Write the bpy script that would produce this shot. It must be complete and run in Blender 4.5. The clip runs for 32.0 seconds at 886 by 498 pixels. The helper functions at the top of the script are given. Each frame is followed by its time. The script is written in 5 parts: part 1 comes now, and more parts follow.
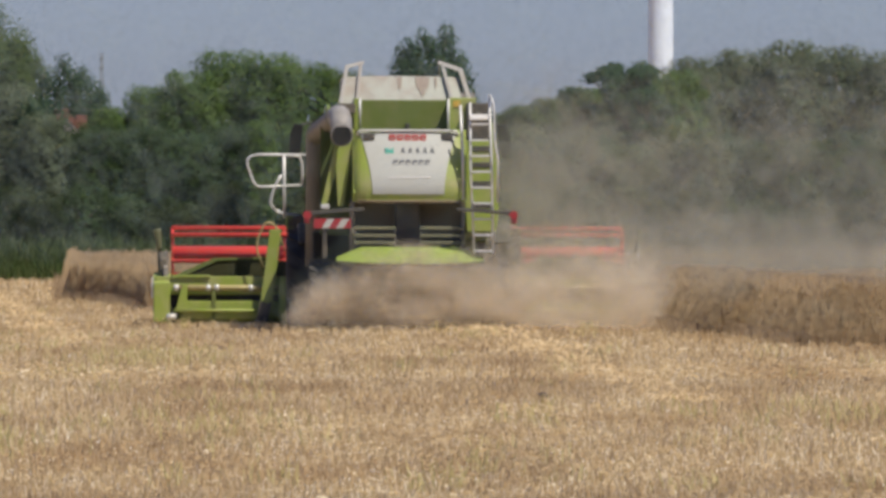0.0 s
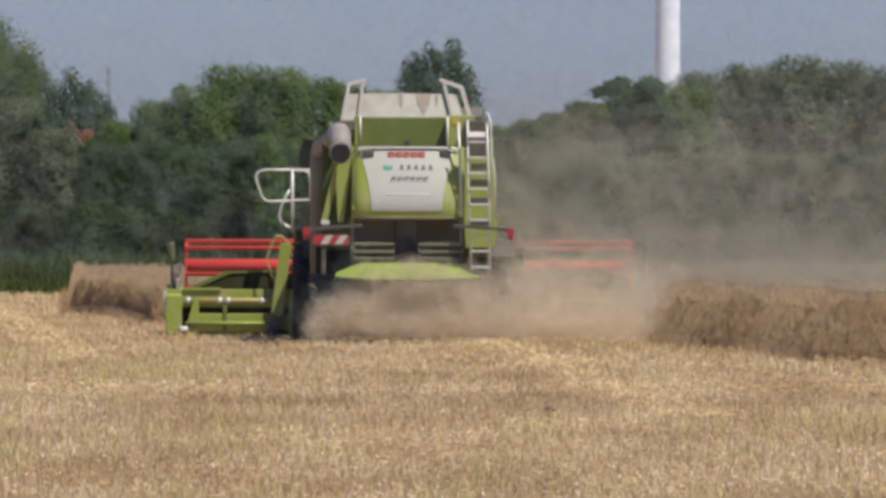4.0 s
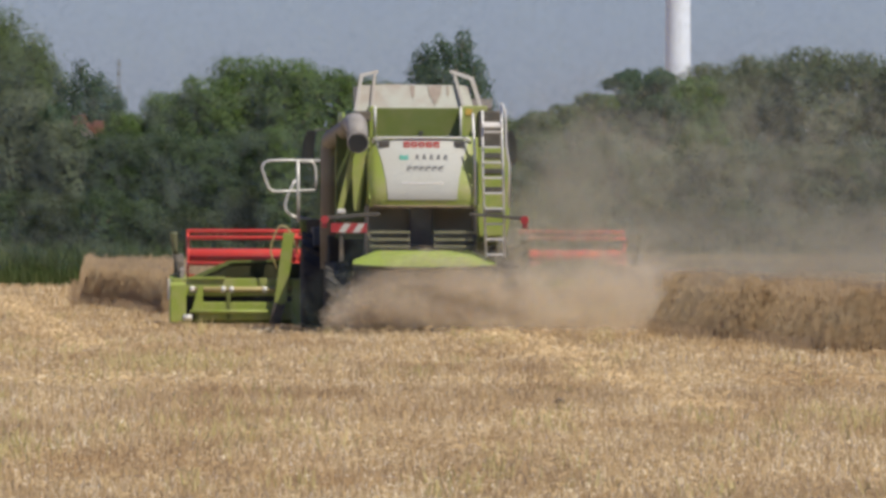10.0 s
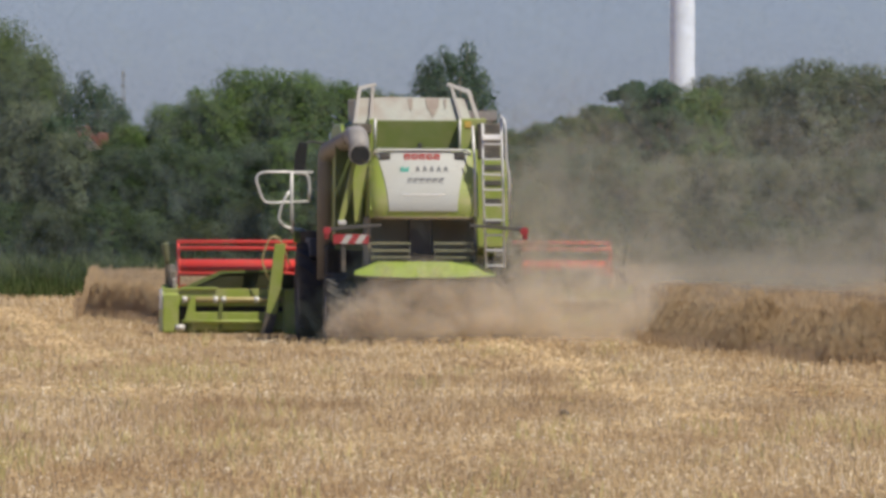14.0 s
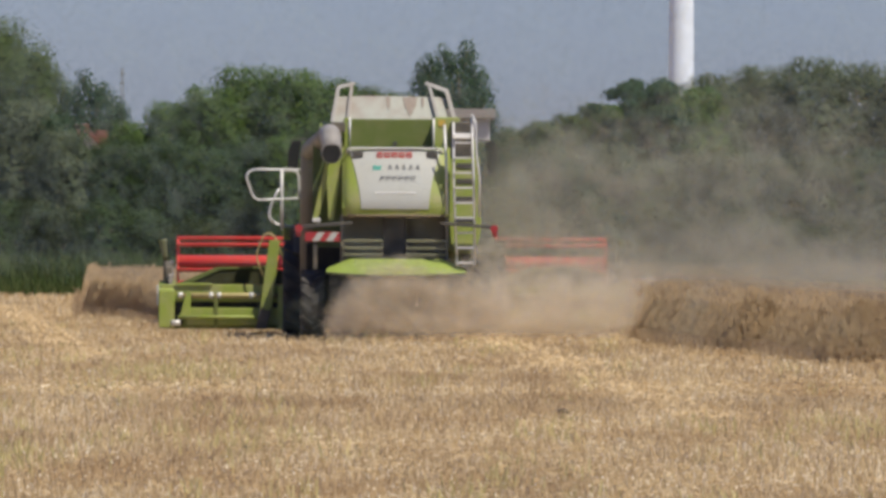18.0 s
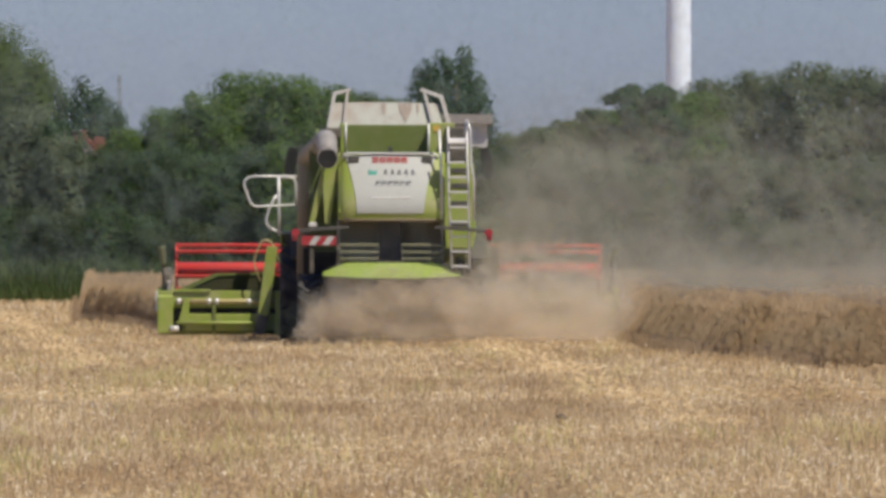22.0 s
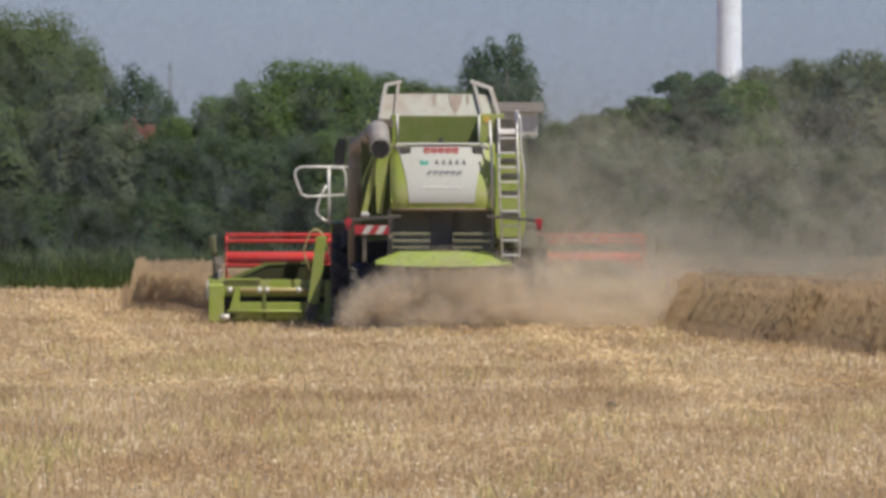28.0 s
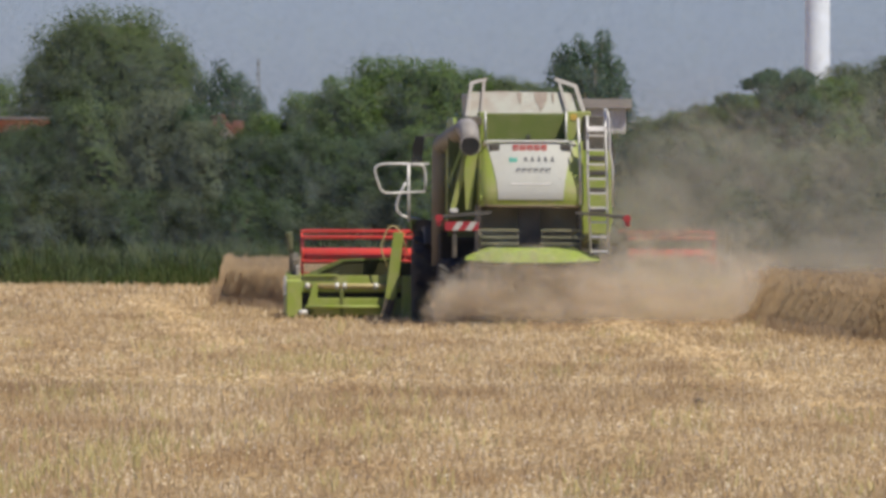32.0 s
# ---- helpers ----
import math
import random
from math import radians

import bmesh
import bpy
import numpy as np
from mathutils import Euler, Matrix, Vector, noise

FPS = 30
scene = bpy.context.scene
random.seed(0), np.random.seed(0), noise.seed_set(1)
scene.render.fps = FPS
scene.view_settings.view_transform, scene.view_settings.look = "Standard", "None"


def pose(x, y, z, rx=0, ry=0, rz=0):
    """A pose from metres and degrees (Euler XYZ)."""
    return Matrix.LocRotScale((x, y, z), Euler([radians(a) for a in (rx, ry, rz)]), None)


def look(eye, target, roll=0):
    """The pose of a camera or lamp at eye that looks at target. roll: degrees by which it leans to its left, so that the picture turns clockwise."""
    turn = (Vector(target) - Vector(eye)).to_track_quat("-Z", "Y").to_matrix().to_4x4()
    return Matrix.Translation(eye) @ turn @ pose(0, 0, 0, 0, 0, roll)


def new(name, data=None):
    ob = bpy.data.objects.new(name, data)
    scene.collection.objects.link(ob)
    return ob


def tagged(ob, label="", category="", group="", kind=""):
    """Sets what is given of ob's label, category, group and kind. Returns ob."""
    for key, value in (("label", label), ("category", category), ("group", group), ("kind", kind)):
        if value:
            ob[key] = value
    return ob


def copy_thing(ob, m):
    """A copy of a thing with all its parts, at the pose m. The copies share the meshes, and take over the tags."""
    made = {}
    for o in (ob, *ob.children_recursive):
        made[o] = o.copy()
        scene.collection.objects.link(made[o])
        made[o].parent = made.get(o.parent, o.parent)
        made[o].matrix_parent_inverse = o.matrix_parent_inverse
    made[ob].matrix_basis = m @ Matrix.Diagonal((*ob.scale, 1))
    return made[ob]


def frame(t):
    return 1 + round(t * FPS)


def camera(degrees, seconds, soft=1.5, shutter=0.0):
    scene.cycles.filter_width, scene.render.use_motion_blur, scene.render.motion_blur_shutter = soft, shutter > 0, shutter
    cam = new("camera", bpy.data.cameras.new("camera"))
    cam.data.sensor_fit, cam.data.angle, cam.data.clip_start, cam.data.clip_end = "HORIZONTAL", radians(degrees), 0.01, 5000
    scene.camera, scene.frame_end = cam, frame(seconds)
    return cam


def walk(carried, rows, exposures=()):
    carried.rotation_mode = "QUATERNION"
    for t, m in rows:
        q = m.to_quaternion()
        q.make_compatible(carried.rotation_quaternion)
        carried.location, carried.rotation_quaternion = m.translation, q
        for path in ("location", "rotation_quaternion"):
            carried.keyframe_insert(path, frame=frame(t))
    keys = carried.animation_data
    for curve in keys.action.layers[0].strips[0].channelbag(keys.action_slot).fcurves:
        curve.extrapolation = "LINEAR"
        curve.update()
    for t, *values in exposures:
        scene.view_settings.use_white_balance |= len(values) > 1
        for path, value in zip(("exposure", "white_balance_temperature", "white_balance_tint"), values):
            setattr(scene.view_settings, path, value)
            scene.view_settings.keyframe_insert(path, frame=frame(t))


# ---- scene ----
# The eye stands still on a tripod and only turns: pan and tilt are given in 1/17280 rad, roll in degrees.
EYE = Vector((0, 0, 2.45))
REACH = 17280.0


def aim(pan, tilt, roll):
    return look(EYE, EYE + Vector((-pan, REACH, -(86.0 - tilt))), roll)


cam = camera(math.degrees(2 * math.atan(784 / REACH)), 32.0, soft=3.5)
walk(cam, [(t, aim(p, q, r)) for t, p, q, r in (
    (0, 0.0, 0.1, 0.11), (0.5, -4.1, 0.1, 0.12), (1, -8.2, 0.7, 0.14), (1.5, -11.7, 5.8, 0.15), (2, -12.8, 10.4, 0.16), (2.5, -6.6, 13.0,
    0.17), (3, -0.5, 13.4, 0.17), (3.5, -1.0, 15.0, 0.18), (4, 11.8, 25.1, 0.18), (4.5, 31.1, 32.2, 0.18), (6.5, 37.5, 25.5, 0.15), (7,
    37.5, 24.7, 0.15), (7.5, 33.0, 18.5, 0.15), (8, 34.5, 19.3, 0.15), (8.5, 30.7, 9.4, 0.15), (9, 29.1, 15.9, 0.16), (9.5, 32.2, 15.9,
    0.17), (10, 30.1, 10.8, 0.17), (10.5, 28.1, 12.8, 0.18), (11, 30.1, 12.8, 0.19), (11.5, 29.6, 15.4, 0.19), (12, 27.6, 16.9, 0.20),
    (12.5, 29.1, 20.0, 0.20), (13, 30.1, 26.1, 0.20), (13.5, 32.2, 30.2, 0.20), (14, 37.8, 31.7, 0.20), (14.5, 38.3, 34.8, 0.21), (16.5,
    34.2, 33.8, 0.26), (17, 35.7, 28.2, 0.26), (17.5, 38.3, 28.2, 0.25), (18, 35.7, 28.2, 0.24), (18.5, 31.7, 26.6, 0.22), (19, 28.6, 24.1,
    0.20), (19.5, 28.6, 27.6, 0.18), (20, 31.1, 34.2, 0.16), (20.5, 33.2, 37.3, 0.15), (21, 34.7, 38.8, 0.13), (21.5, 31.6, 36.3, 0.12),
    (22, 31.6, 38.3, 0.11), (22.5, 29.1, 38.3, 0.10), (23, 26.5, 40.4, 0.10), (23.5, 36.2, 38.3, 0.10), (24, 42.9, 33.7, 0.11), (24.5, 38.8,
    33.2, 0.12), (26.5, 28.1, 34.8, 0.14), (27, 65.3, 27.0, 0.13), (27.5, 108.7, 18.8, 0.11), (28, 121.0, 16.7, 0.10), (28.5, 143.4, 15.2,
    0.10), (29, 206.7, 11.5, 0.10), (29.5, 251.7, 8.7, 0.11), (30, 251.6, 11.8, 0.13), (30.5, 253.2, 6.6, 0.15), (31, 256.2, 1.5, 0.16),
    (31.5, 268.5, 10.0, 0.18), (32, 276.7, 9.9, 0.19)
)])

# ---- light ----
SUN_UP, SUN_SIDE = radians(59), radians(134)
world = bpy.data.worlds.new("world")
scene.world = world
world.use_nodes = True
wn = world.node_tree.nodes
sky = wn.new("ShaderNodeTexSky")
sky.sky_type, sky.sun_disc = "NISHITA", False
sky.sun_elevation, sky.sun_rotation = SUN_UP, SUN_SIDE
sky.air_density, sky.dust_density, sky.ozone_density = 1.0, 0.6, 5.0
tint = wn.new("ShaderNodeMix")
tint.data_type, tint.blend_type = "RGBA", "MULTIPLY"
tint.inputs[0].default_value, tint.inputs[7].default_value = 1.0, (0.93, 0.99, 1.44, 1)
world.node_tree.links.new(sky.outputs[0], tint.inputs[6])
world.node_tree.links.new(tint.outputs[2], wn["Background"].inputs[0])
wn["Background"].inputs[1].default_value = 0.067
sun = new("sun", bpy.data.lights.new("sun", "SUN"))
sun.data.energy, sun.data.angle, sun.data.color = 5.6, radians(0.6), (1.0, 0.92, 0.78)
sun.matrix_world = look((math.sin(SUN_SIDE) * math.cos(SUN_UP) * 90, math.cos(SUN_SIDE) * math.cos(SUN_UP) * 90, math.sin(SUN_UP) * 90), (0, 0, 0))
scene.view_settings.exposure = 0.0
scene.cycles.transparent_max_bounces = 200


# ---- materials ----
def nodes_of(name):
    m = bpy.data.materials.new(name)
    m.use_nodes = True
    return m, m.node_tree.nodes, m.node_tree.links


def paint(name, color, rough=0.5, metal=0.0, worn=None, amount=0.35, scale=3.0, bump=0.15, fine=60.0, coat=0.0, gloss=0.5):
    """A surface with stains at two scales and a fine relief."""
    m, n, l = nodes_of(name)
    b = n["Principled BSDF"]
    b.inputs["Roughness"].default_value, b.inputs["Metallic"].default_value = rough, metal
    b.inputs["Coat Weight"].default_value, b.inputs["Specular IOR Level"].default_value = coat, gloss
    co = n.new("ShaderNodeTexCoord")
    big, small = n.new("ShaderNodeTexNoise"), n.new("ShaderNodeTexNoise")
    for t, s in ((big, scale), (small, fine)):
        t.inputs["Scale"].default_value, t.inputs["Detail"].default_value = s, 6
        l.new(co.outputs["Object"], t.inputs["Vector"])
    ramp = n.new("ShaderNodeValToRGB")
    ramp.color_ramp.elements[0].position, ramp.color_ramp.elements[1].position = 0.42, 0.75
    l.new(big.outputs[0], ramp.inputs[0])
    k = n.new("ShaderNodeMath")
    k.operation, k.inputs[1].default_value = "MULTIPLY", amount
    l.new(ramp.outputs[0], k.inputs[0])
    mix = n.new("ShaderNodeMix")
    mix.data_type = "RGBA"
    mix.inputs[6].default_value = (*color, 1)
    mix.inputs[7].default_value = (*(worn or [c * 0.6 + 0.08 for c in color]), 1)
    l.new(k.outputs[0], mix.inputs[0])
    grain = n.new("ShaderNodeMix")
    grain.data_type, grain.blend_type = "RGBA", "OVERLAY"
    grain.inputs[0].default_value = 0.25
    l.new(mix.outputs[2], grain.inputs[6])
    l.new(small.outputs[0], grain.inputs[7])
    l.new(grain.outputs[2], b.inputs["Base Color"])
    bp = n.new("ShaderNodeBump")
    bp.inputs["Strength"].default_value, bp.inputs["Distance"].default_value = bump, 0.01
    l.new(small.outputs[0], bp.inputs["Height"])
    l.new(bp.outputs[0], b.inputs["Normal"])
    return m


def growth(name, colors, through_light=0.3, patch=None, patch_scale=0.2, patch_amount=0.6, stretch=(1, 1, 1), solid=1.0):
    """Leaves, straw and grains: every blade has its own shade, and whole patches differ."""
    m, n, l = nodes_of(name)
    n.remove(n["Principled BSDF"])
    geo = n.new("ShaderNodeNewGeometry")
    ramp = n.new("ShaderNodeValToRGB")
    els = ramp.color_ramp.elements
    while len(els) < len(colors):
        els.new(0.5)
    for i, c in enumerate(colors):
        els[i].position, els[i].color = i / max(1, len(colors) - 1), (*c, 1)
    l.new(geo.outputs["Random Per Island"], ramp.inputs[0])
    last = ramp.outputs[0]
    if patch:
        co, mp, tx, rr = n.new("ShaderNodeTexCoord"), n.new("ShaderNodeMapping"), n.new("ShaderNodeTexNoise"), n.new("ShaderNodeValToRGB")
        mp.inputs["Scale"].default_value = stretch
        tx.inputs["Scale"].default_value, tx.inputs["Detail"].default_value = patch_scale, 5
        rr.color_ramp.elements[0].position, rr.color_ramp.elements[1].position = 0.4, 0.65
        l.new(co.outputs["Object"], mp.inputs["Vector"])
        l.new(mp.outputs[0], tx.inputs["Vector"])
        l.new(tx.outputs[0], rr.inputs[0])
        k, mx = n.new("ShaderNodeMath"), n.new("ShaderNodeMix")
        k.operation, k.inputs[1].default_value = "MULTIPLY", patch_amount
        l.new(rr.outputs[0], k.inputs[0])
        mx.data_type = "RGBA"
        mx.inputs[7].default_value = (*patch, 1)
        l.new(k.outputs[0], mx.inputs[0])
        l.new(last, mx.inputs[6])
        last = mx.outputs[2]
    d, t, s = n.new("ShaderNodeBsdfDiffuse"), n.new("ShaderNodeBsdfTranslucent"), n.new("ShaderNodeMixShader")
    s.inputs[0].default_value = through_light
    l.new(last, d.inputs[0])
    l.new(last, t.inputs[0])
    l.new(d.outputs[0], s.inputs[1])
    l.new(t.outputs[0], s.inputs[2])
    last = s.outputs[0]
    if solid < 1:
        gap, veil = n.new("ShaderNodeBsdfTransparent"), n.new("ShaderNodeMixShader")
        veil.inputs[0].default_value = solid
        l.new(gap.outputs[0], veil.inputs[1])
        l.new(last, veil.inputs[2])
        last = veil.outputs[0]
    l.new(last, n["Material Output"].inputs[0])
    return m


GREEN = paint("seed_green_paint", (0.225, 0.285, 0.045), 0.5, worn=(0.32, 0.29, 0.15), amount=0.65, coat=0.1)
BRIGHT = paint("fresh_green_paint", (0.195, 0.26, 0.036), 0.6, worn=(0.22, 0.26, 0.09), amount=0.4, coat=0.0)
# darker copy of the seed green, recess shade worked into its tone
DEEP = paint("shade_deepened_green", (0.1, 0.13, 0.022), 0.65, worn=(0.17, 0.16, 0.07), amount=0.5)
WHITE = paint("white_panel_paint", (0.365, 0.375, 0.345), 0.5, worn=(0.34, 0.33, 0.27), amount=0.4, scale=2.0)
CREAM = paint("cream_tank_paint", (0.315, 0.32, 0.275), 0.65, worn=(0.22, 0.15, 0.12), amount=0.9, scale=1.8)
RED = paint("reel_red_paint", (0.74, 0.07, 0.05), 0.4, worn=(0.6, 0.15, 0.1), amount=0.4, scale=4, coat=0.3)
GREY = paint("tube_grey_paint", (0.26, 0.25, 0.23), 0.55, worn=(0.24, 0.19, 0.15), amount=0.7)
BROWNGREY = paint("dusty_column_grey", (0.165, 0.15, 0.125), 0.65, worn=(0.17, 0.14, 0.11), amount=0.6)
PALE = paint("galvanised_rail", (0.56, 0.56, 0.54), 0.4, metal=0.2, worn=(0.5, 0.47, 0.42), amount=0.4, scale=6)
DARK = paint("dark_frame_paint", (0.055, 0.053, 0.046), 0.6, worn=(0.12, 0.1, 0.075), amount=0.5)
DUSTYDARK = paint("dusty_dark_metal", (0.06, 0.055, 0.045), 0.7, worn=(0.2, 0.16, 0.11), amount=0.6)
RUBBER = paint("tyre_rubber", (0.05, 0.048, 0.045), 0.85, worn=(0.1, 0.09, 0.076), amount=0.6, scale=5, bump=0.3, gloss=0.1)
HOLE = paint("plain_black", (0.008, 0.008, 0.008), 0.95, amount=0.1)
STEEL = paint("bright_steel", (0.62, 0.6, 0.55), 0.3, metal=0.8, amount=0.3)
TAN = paint("waxed_shaft_guard", (0.4, 0.33, 0.14), 0.5, worn=(0.25, 0.22, 0.1), amount=0.5, scale=8)
TEAL = paint("teal_sticker", (0.1, 0.45, 0.36), 0.5)
INK = paint("grey_sticker", (0.2, 0.21, 0.22), 0.5)
ORANGE = paint("orange_sticker", (0.5, 0.33, 0.05), 0.5)
LAMPRED = paint("red_lens", (0.28, 0.02, 0.025), 0.35, coat=0.3, amount=0.1)
BRICK = paint("orange_brick", (0.38, 0.14, 0.085), 0.85, worn=(0.3, 0.13, 0.08), amount=0.7, scale=2)
ROOFTILE = paint("grey_roof_tile", (0.035, 0.03, 0.026), 0.95, worn=(0.05, 0.042, 0.035), amount=0.6, scale=1.5)
BROWNROOF = paint("brown_roof_sheet", (0.115, 0.095, 0.08), 0.85, worn=(0.15, 0.125, 0.105), amount=0.6, scale=1.2)
RENDERWALL = paint("pale_grey_cladding", (0.5, 0.48, 0.47), 0.7, worn=(0.38, 0.35, 0.33), amount=0.5, scale=0.7)
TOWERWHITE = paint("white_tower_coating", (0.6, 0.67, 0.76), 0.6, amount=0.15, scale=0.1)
REDTILE = paint("weathered_red_tile", (0.16, 0.06, 0.04), 0.9, worn=(0.11, 0.055, 0.04), amount=0.8, scale=2.5)
BARK = paint("rough_bark", (0.1, 0.075, 0.05), 0.9, worn=(0.16, 0.14, 0.1), amount=0.7, scale=4, bump=0.6)
SOIL = paint("straw_littered_soil", (0.41, 0.305, 0.18), 0.95, worn=(0.51, 0.385, 0.23), amount=0.9, scale=0.35, bump=0.5, fine=9.0)
LEAVES = {
    "green": growth("broad_green_leaves", ((0.074, 0.121, 0.032), (0.093, 0.144, 0.039), (0.116, 0.167, 0.048)), 0.45, (0.065, 0.115, 0.03), 0.5, 0.7),
    "dark": growth("dark_green_leaves", ((0.029, 0.054, 0.016), (0.040, 0.069, 0.022), (0.054, 0.083, 0.026)), 0.45, (0.04, 0.06, 0.03), 0.6, 0.6),
    "blue": growth("blue_green_leaves", ((0.033, 0.067, 0.033), (0.044, 0.077, 0.037), (0.055, 0.092, 0.043)), 0.4, (0.045, 0.075, 0.045), 0.5, 0.6),
    "bramble": growth("bramble_leaves", ((0.026, 0.038, 0.012), (0.036, 0.048, 0.016), (0.048, 0.054, 0.021)), 0.35, (0.036, 0.056, 0.02), 0.7, 0.6),
    "pale": growth("silvery_willow_leaves", ((0.092, 0.112, 0.066), (0.11, 0.13, 0.078), (0.138, 0.158, 0.098)), 0.45, (0.075, 0.098, 0.046), 0.5, 0.7),
    "olive": growth("olive_green_leaves", ((0.072, 0.102, 0.038), (0.088, 0.124, 0.046), (0.106, 0.142, 0.054)), 0.45, (0.06, 0.085, 0.035), 0.5, 0.7),
}
STRAW = growth("cut_straw", ((0.53, 0.42, 0.235), (0.54, 0.405, 0.23), (0.6, 0.47, 0.27), (0.66, 0.53, 0.31), (0.65, 0.515, 0.32), (0.76, 0.65, 0.44), (0.9, 0.83, 0.66)), 0.45, (0.46, 0.335, 0.195), 0.5, 0.9, (1, 0.22, 1))
PALESTRAW = growth("pale_loose_straw", ((0.58, 0.44, 0.25), (0.66, 0.51, 0.3), (0.76, 0.62, 0.4)), 0.4)
BLEACHED = growth("bleached_straw_ends", ((0.8, 0.7, 0.5), (0.88, 0.8, 0.62), (0.92, 0.87, 0.74)), 0.4)
WEED = growth("yellow_green_weeds", ((0.47, 0.42, 0.18), (0.54, 0.475, 0.225), (0.62, 0.54, 0.29)), 0.4)
CROPMAT = growth("ripe_brown_crop", ((0.47, 0.36, 0.235), (0.51, 0.395, 0.26), (0.55, 0.435, 0.29)), 0.68, (0.46, 0.35, 0.225), 0.6, 0.5)
GRASS = growth("tall_verge_grass", ((0.045, 0.075, 0.022), (0.062, 0.095, 0.03), (0.11, 0.125, 0.055)), 0.3, (0.09, 0.105, 0.045), 0.5, 0.5)
DUST = growth("straw_dust", ((0.69, 0.605, 0.485), (0.73, 0.645, 0.52), (0.77, 0.685, 0.56)), 0.5, solid=0.035)
THINDUST = growth("drifting_dust", ((0.4, 0.385, 0.315), (0.43, 0.415, 0.34), (0.46, 0.445, 0.37)), 0.45, solid=0.02)
# bluish see-through flake colour that imitates distance haze
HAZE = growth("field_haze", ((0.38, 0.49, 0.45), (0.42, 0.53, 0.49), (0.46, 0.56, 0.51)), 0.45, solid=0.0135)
CHAFF = growth("flying_chaff", ((0.42, 0.33, 0.23), (0.58, 0.48, 0.35), (0.7, 0.6, 0.47)), 0.3)
# near-black that puts the shade of recesses and gaps into the colour
SHADEBLACK = paint("shade_black_metal", (0.03, 0.029, 0.027), 0.8, worn=(0.06, 0.055, 0.045), amount=0.5, gloss=0.15)
DEEPOLIVE = paint("opening_dark_olive", (0.036, 0.037, 0.014), 0.85, worn=(0.055, 0.05, 0.026), amount=0.5, gloss=0.2)
# green darkened to carry the shade of the left tail recess
RECESS = paint("shaded_green_panel", (0.06, 0.085, 0.02), 0.8, worn=(0.08, 0.08, 0.04), amount=0.5)
AUGERGREY = paint("dusty_auger_grey", (0.25, 0.24, 0.225), 0.6, worn=(0.15, 0.12, 0.095), amount=0.7)
BRIGHTWHITE = paint("bright_white_paint", (0.8, 0.8, 0.77), 0.4, amount=0.15)
DUSTYTYRE = paint("dust_covered_tread", (0.065, 0.063, 0.06), 0.9, worn=(0.15, 0.137, 0.12), amount=0.7, scale=5, bump=0.3, gloss=0.1)
CHUTE = paint("dusty_chute_sheet", (0.2, 0.185, 0.14), 0.9, worn=(0.26, 0.225, 0.17), amount=0.6)
RUST = paint("faded_rust", (0.23, 0.185, 0.15), 0.8, worn=(0.28, 0.25, 0.21), amount=0.8, scale=9)
LIPDUSTSHADE = paint("dusty_shaded_edge", (0.19, 0.15, 0.095), 0.9, worn=(0.26, 0.21, 0.14), amount=0.6)
MARKRED = paint("red_sticker", (0.42, 0.07, 0.06), 0.5)
SLAT = paint("dust_covered_slat", (0.13, 0.13, 0.075), 0.8, worn=(0.2, 0.18, 0.12), amount=0.6)
OLIVE = paint("dusty_olive_guard", (0.1, 0.11, 0.05), 0.65, worn=(0.17, 0.15, 0.09), amount=0.5)


# ---- builders ----
def part(name, bm, material, parent, label="", at=None):
    """One mesh object under a thing or a part."""
    me = bpy.data.meshes.new(name)
    bm.normal_update()
    bm.to_mesh(me)
    bm.free()
    me.materials.append(material)
    ob = new(name, me)
    ob.parent = parent
    if at is not None:
        ob.matrix_basis = at
    return tagged(ob, label)


def thing(name, label, category, m=None, group="", kind=""):
    ob = new(name)
    ob.empty_display_size = 0.2
    if m is not None:
        ob.matrix_basis = m
    return tagged(ob, label, category, group, kind)


def sheet_mesh(name, verts, faces, material):
    """A mesh from arrays of corners and equal-sided faces."""
    me = bpy.data.meshes.new(name)
    k = faces.shape[1]
    me.vertices.add(len(verts))
    me.vertices.foreach_set("co", np.ascontiguousarray(verts, dtype=np.float32).ravel())
    me.loops.add(faces.size)
    me.loops.foreach_set("vertex_index", np.ascontiguousarray(faces, dtype=np.int32).ravel())
    me.polygons.add(len(faces))
    me.polygons.foreach_set("loop_start", np.arange(0, faces.size, k, dtype=np.int32))
    me.update(calc_edges=True)
    me.validate()
    me.materials.append(material)
    return me


def box(x0, x1, y0, y1, z0, z1, bevel=0.012, bm=None):
    bm = bm or bmesh.new()
    made = bmesh.ops.create_cube(bm, size=1)["verts"]
    bmesh.ops.transform(bm, matrix=Matrix.Translation(((x0 + x1) / 2, (y0 + y1) / 2, (z0 + z1) / 2)) @ Matrix.Diagonal((x1 - x0, y1 - y0, z1 - z0, 1)), verts=made)
    if bevel:
        edges = list({e for v in made for e in v.link_edges})
        bmesh.ops.bevel(bm, geom=edges, offset=min(bevel, 0.3 * min(x1 - x0, y1 - y0, z1 - z0)), segments=2, affect="EDGES", profile=0.6)
    return bm


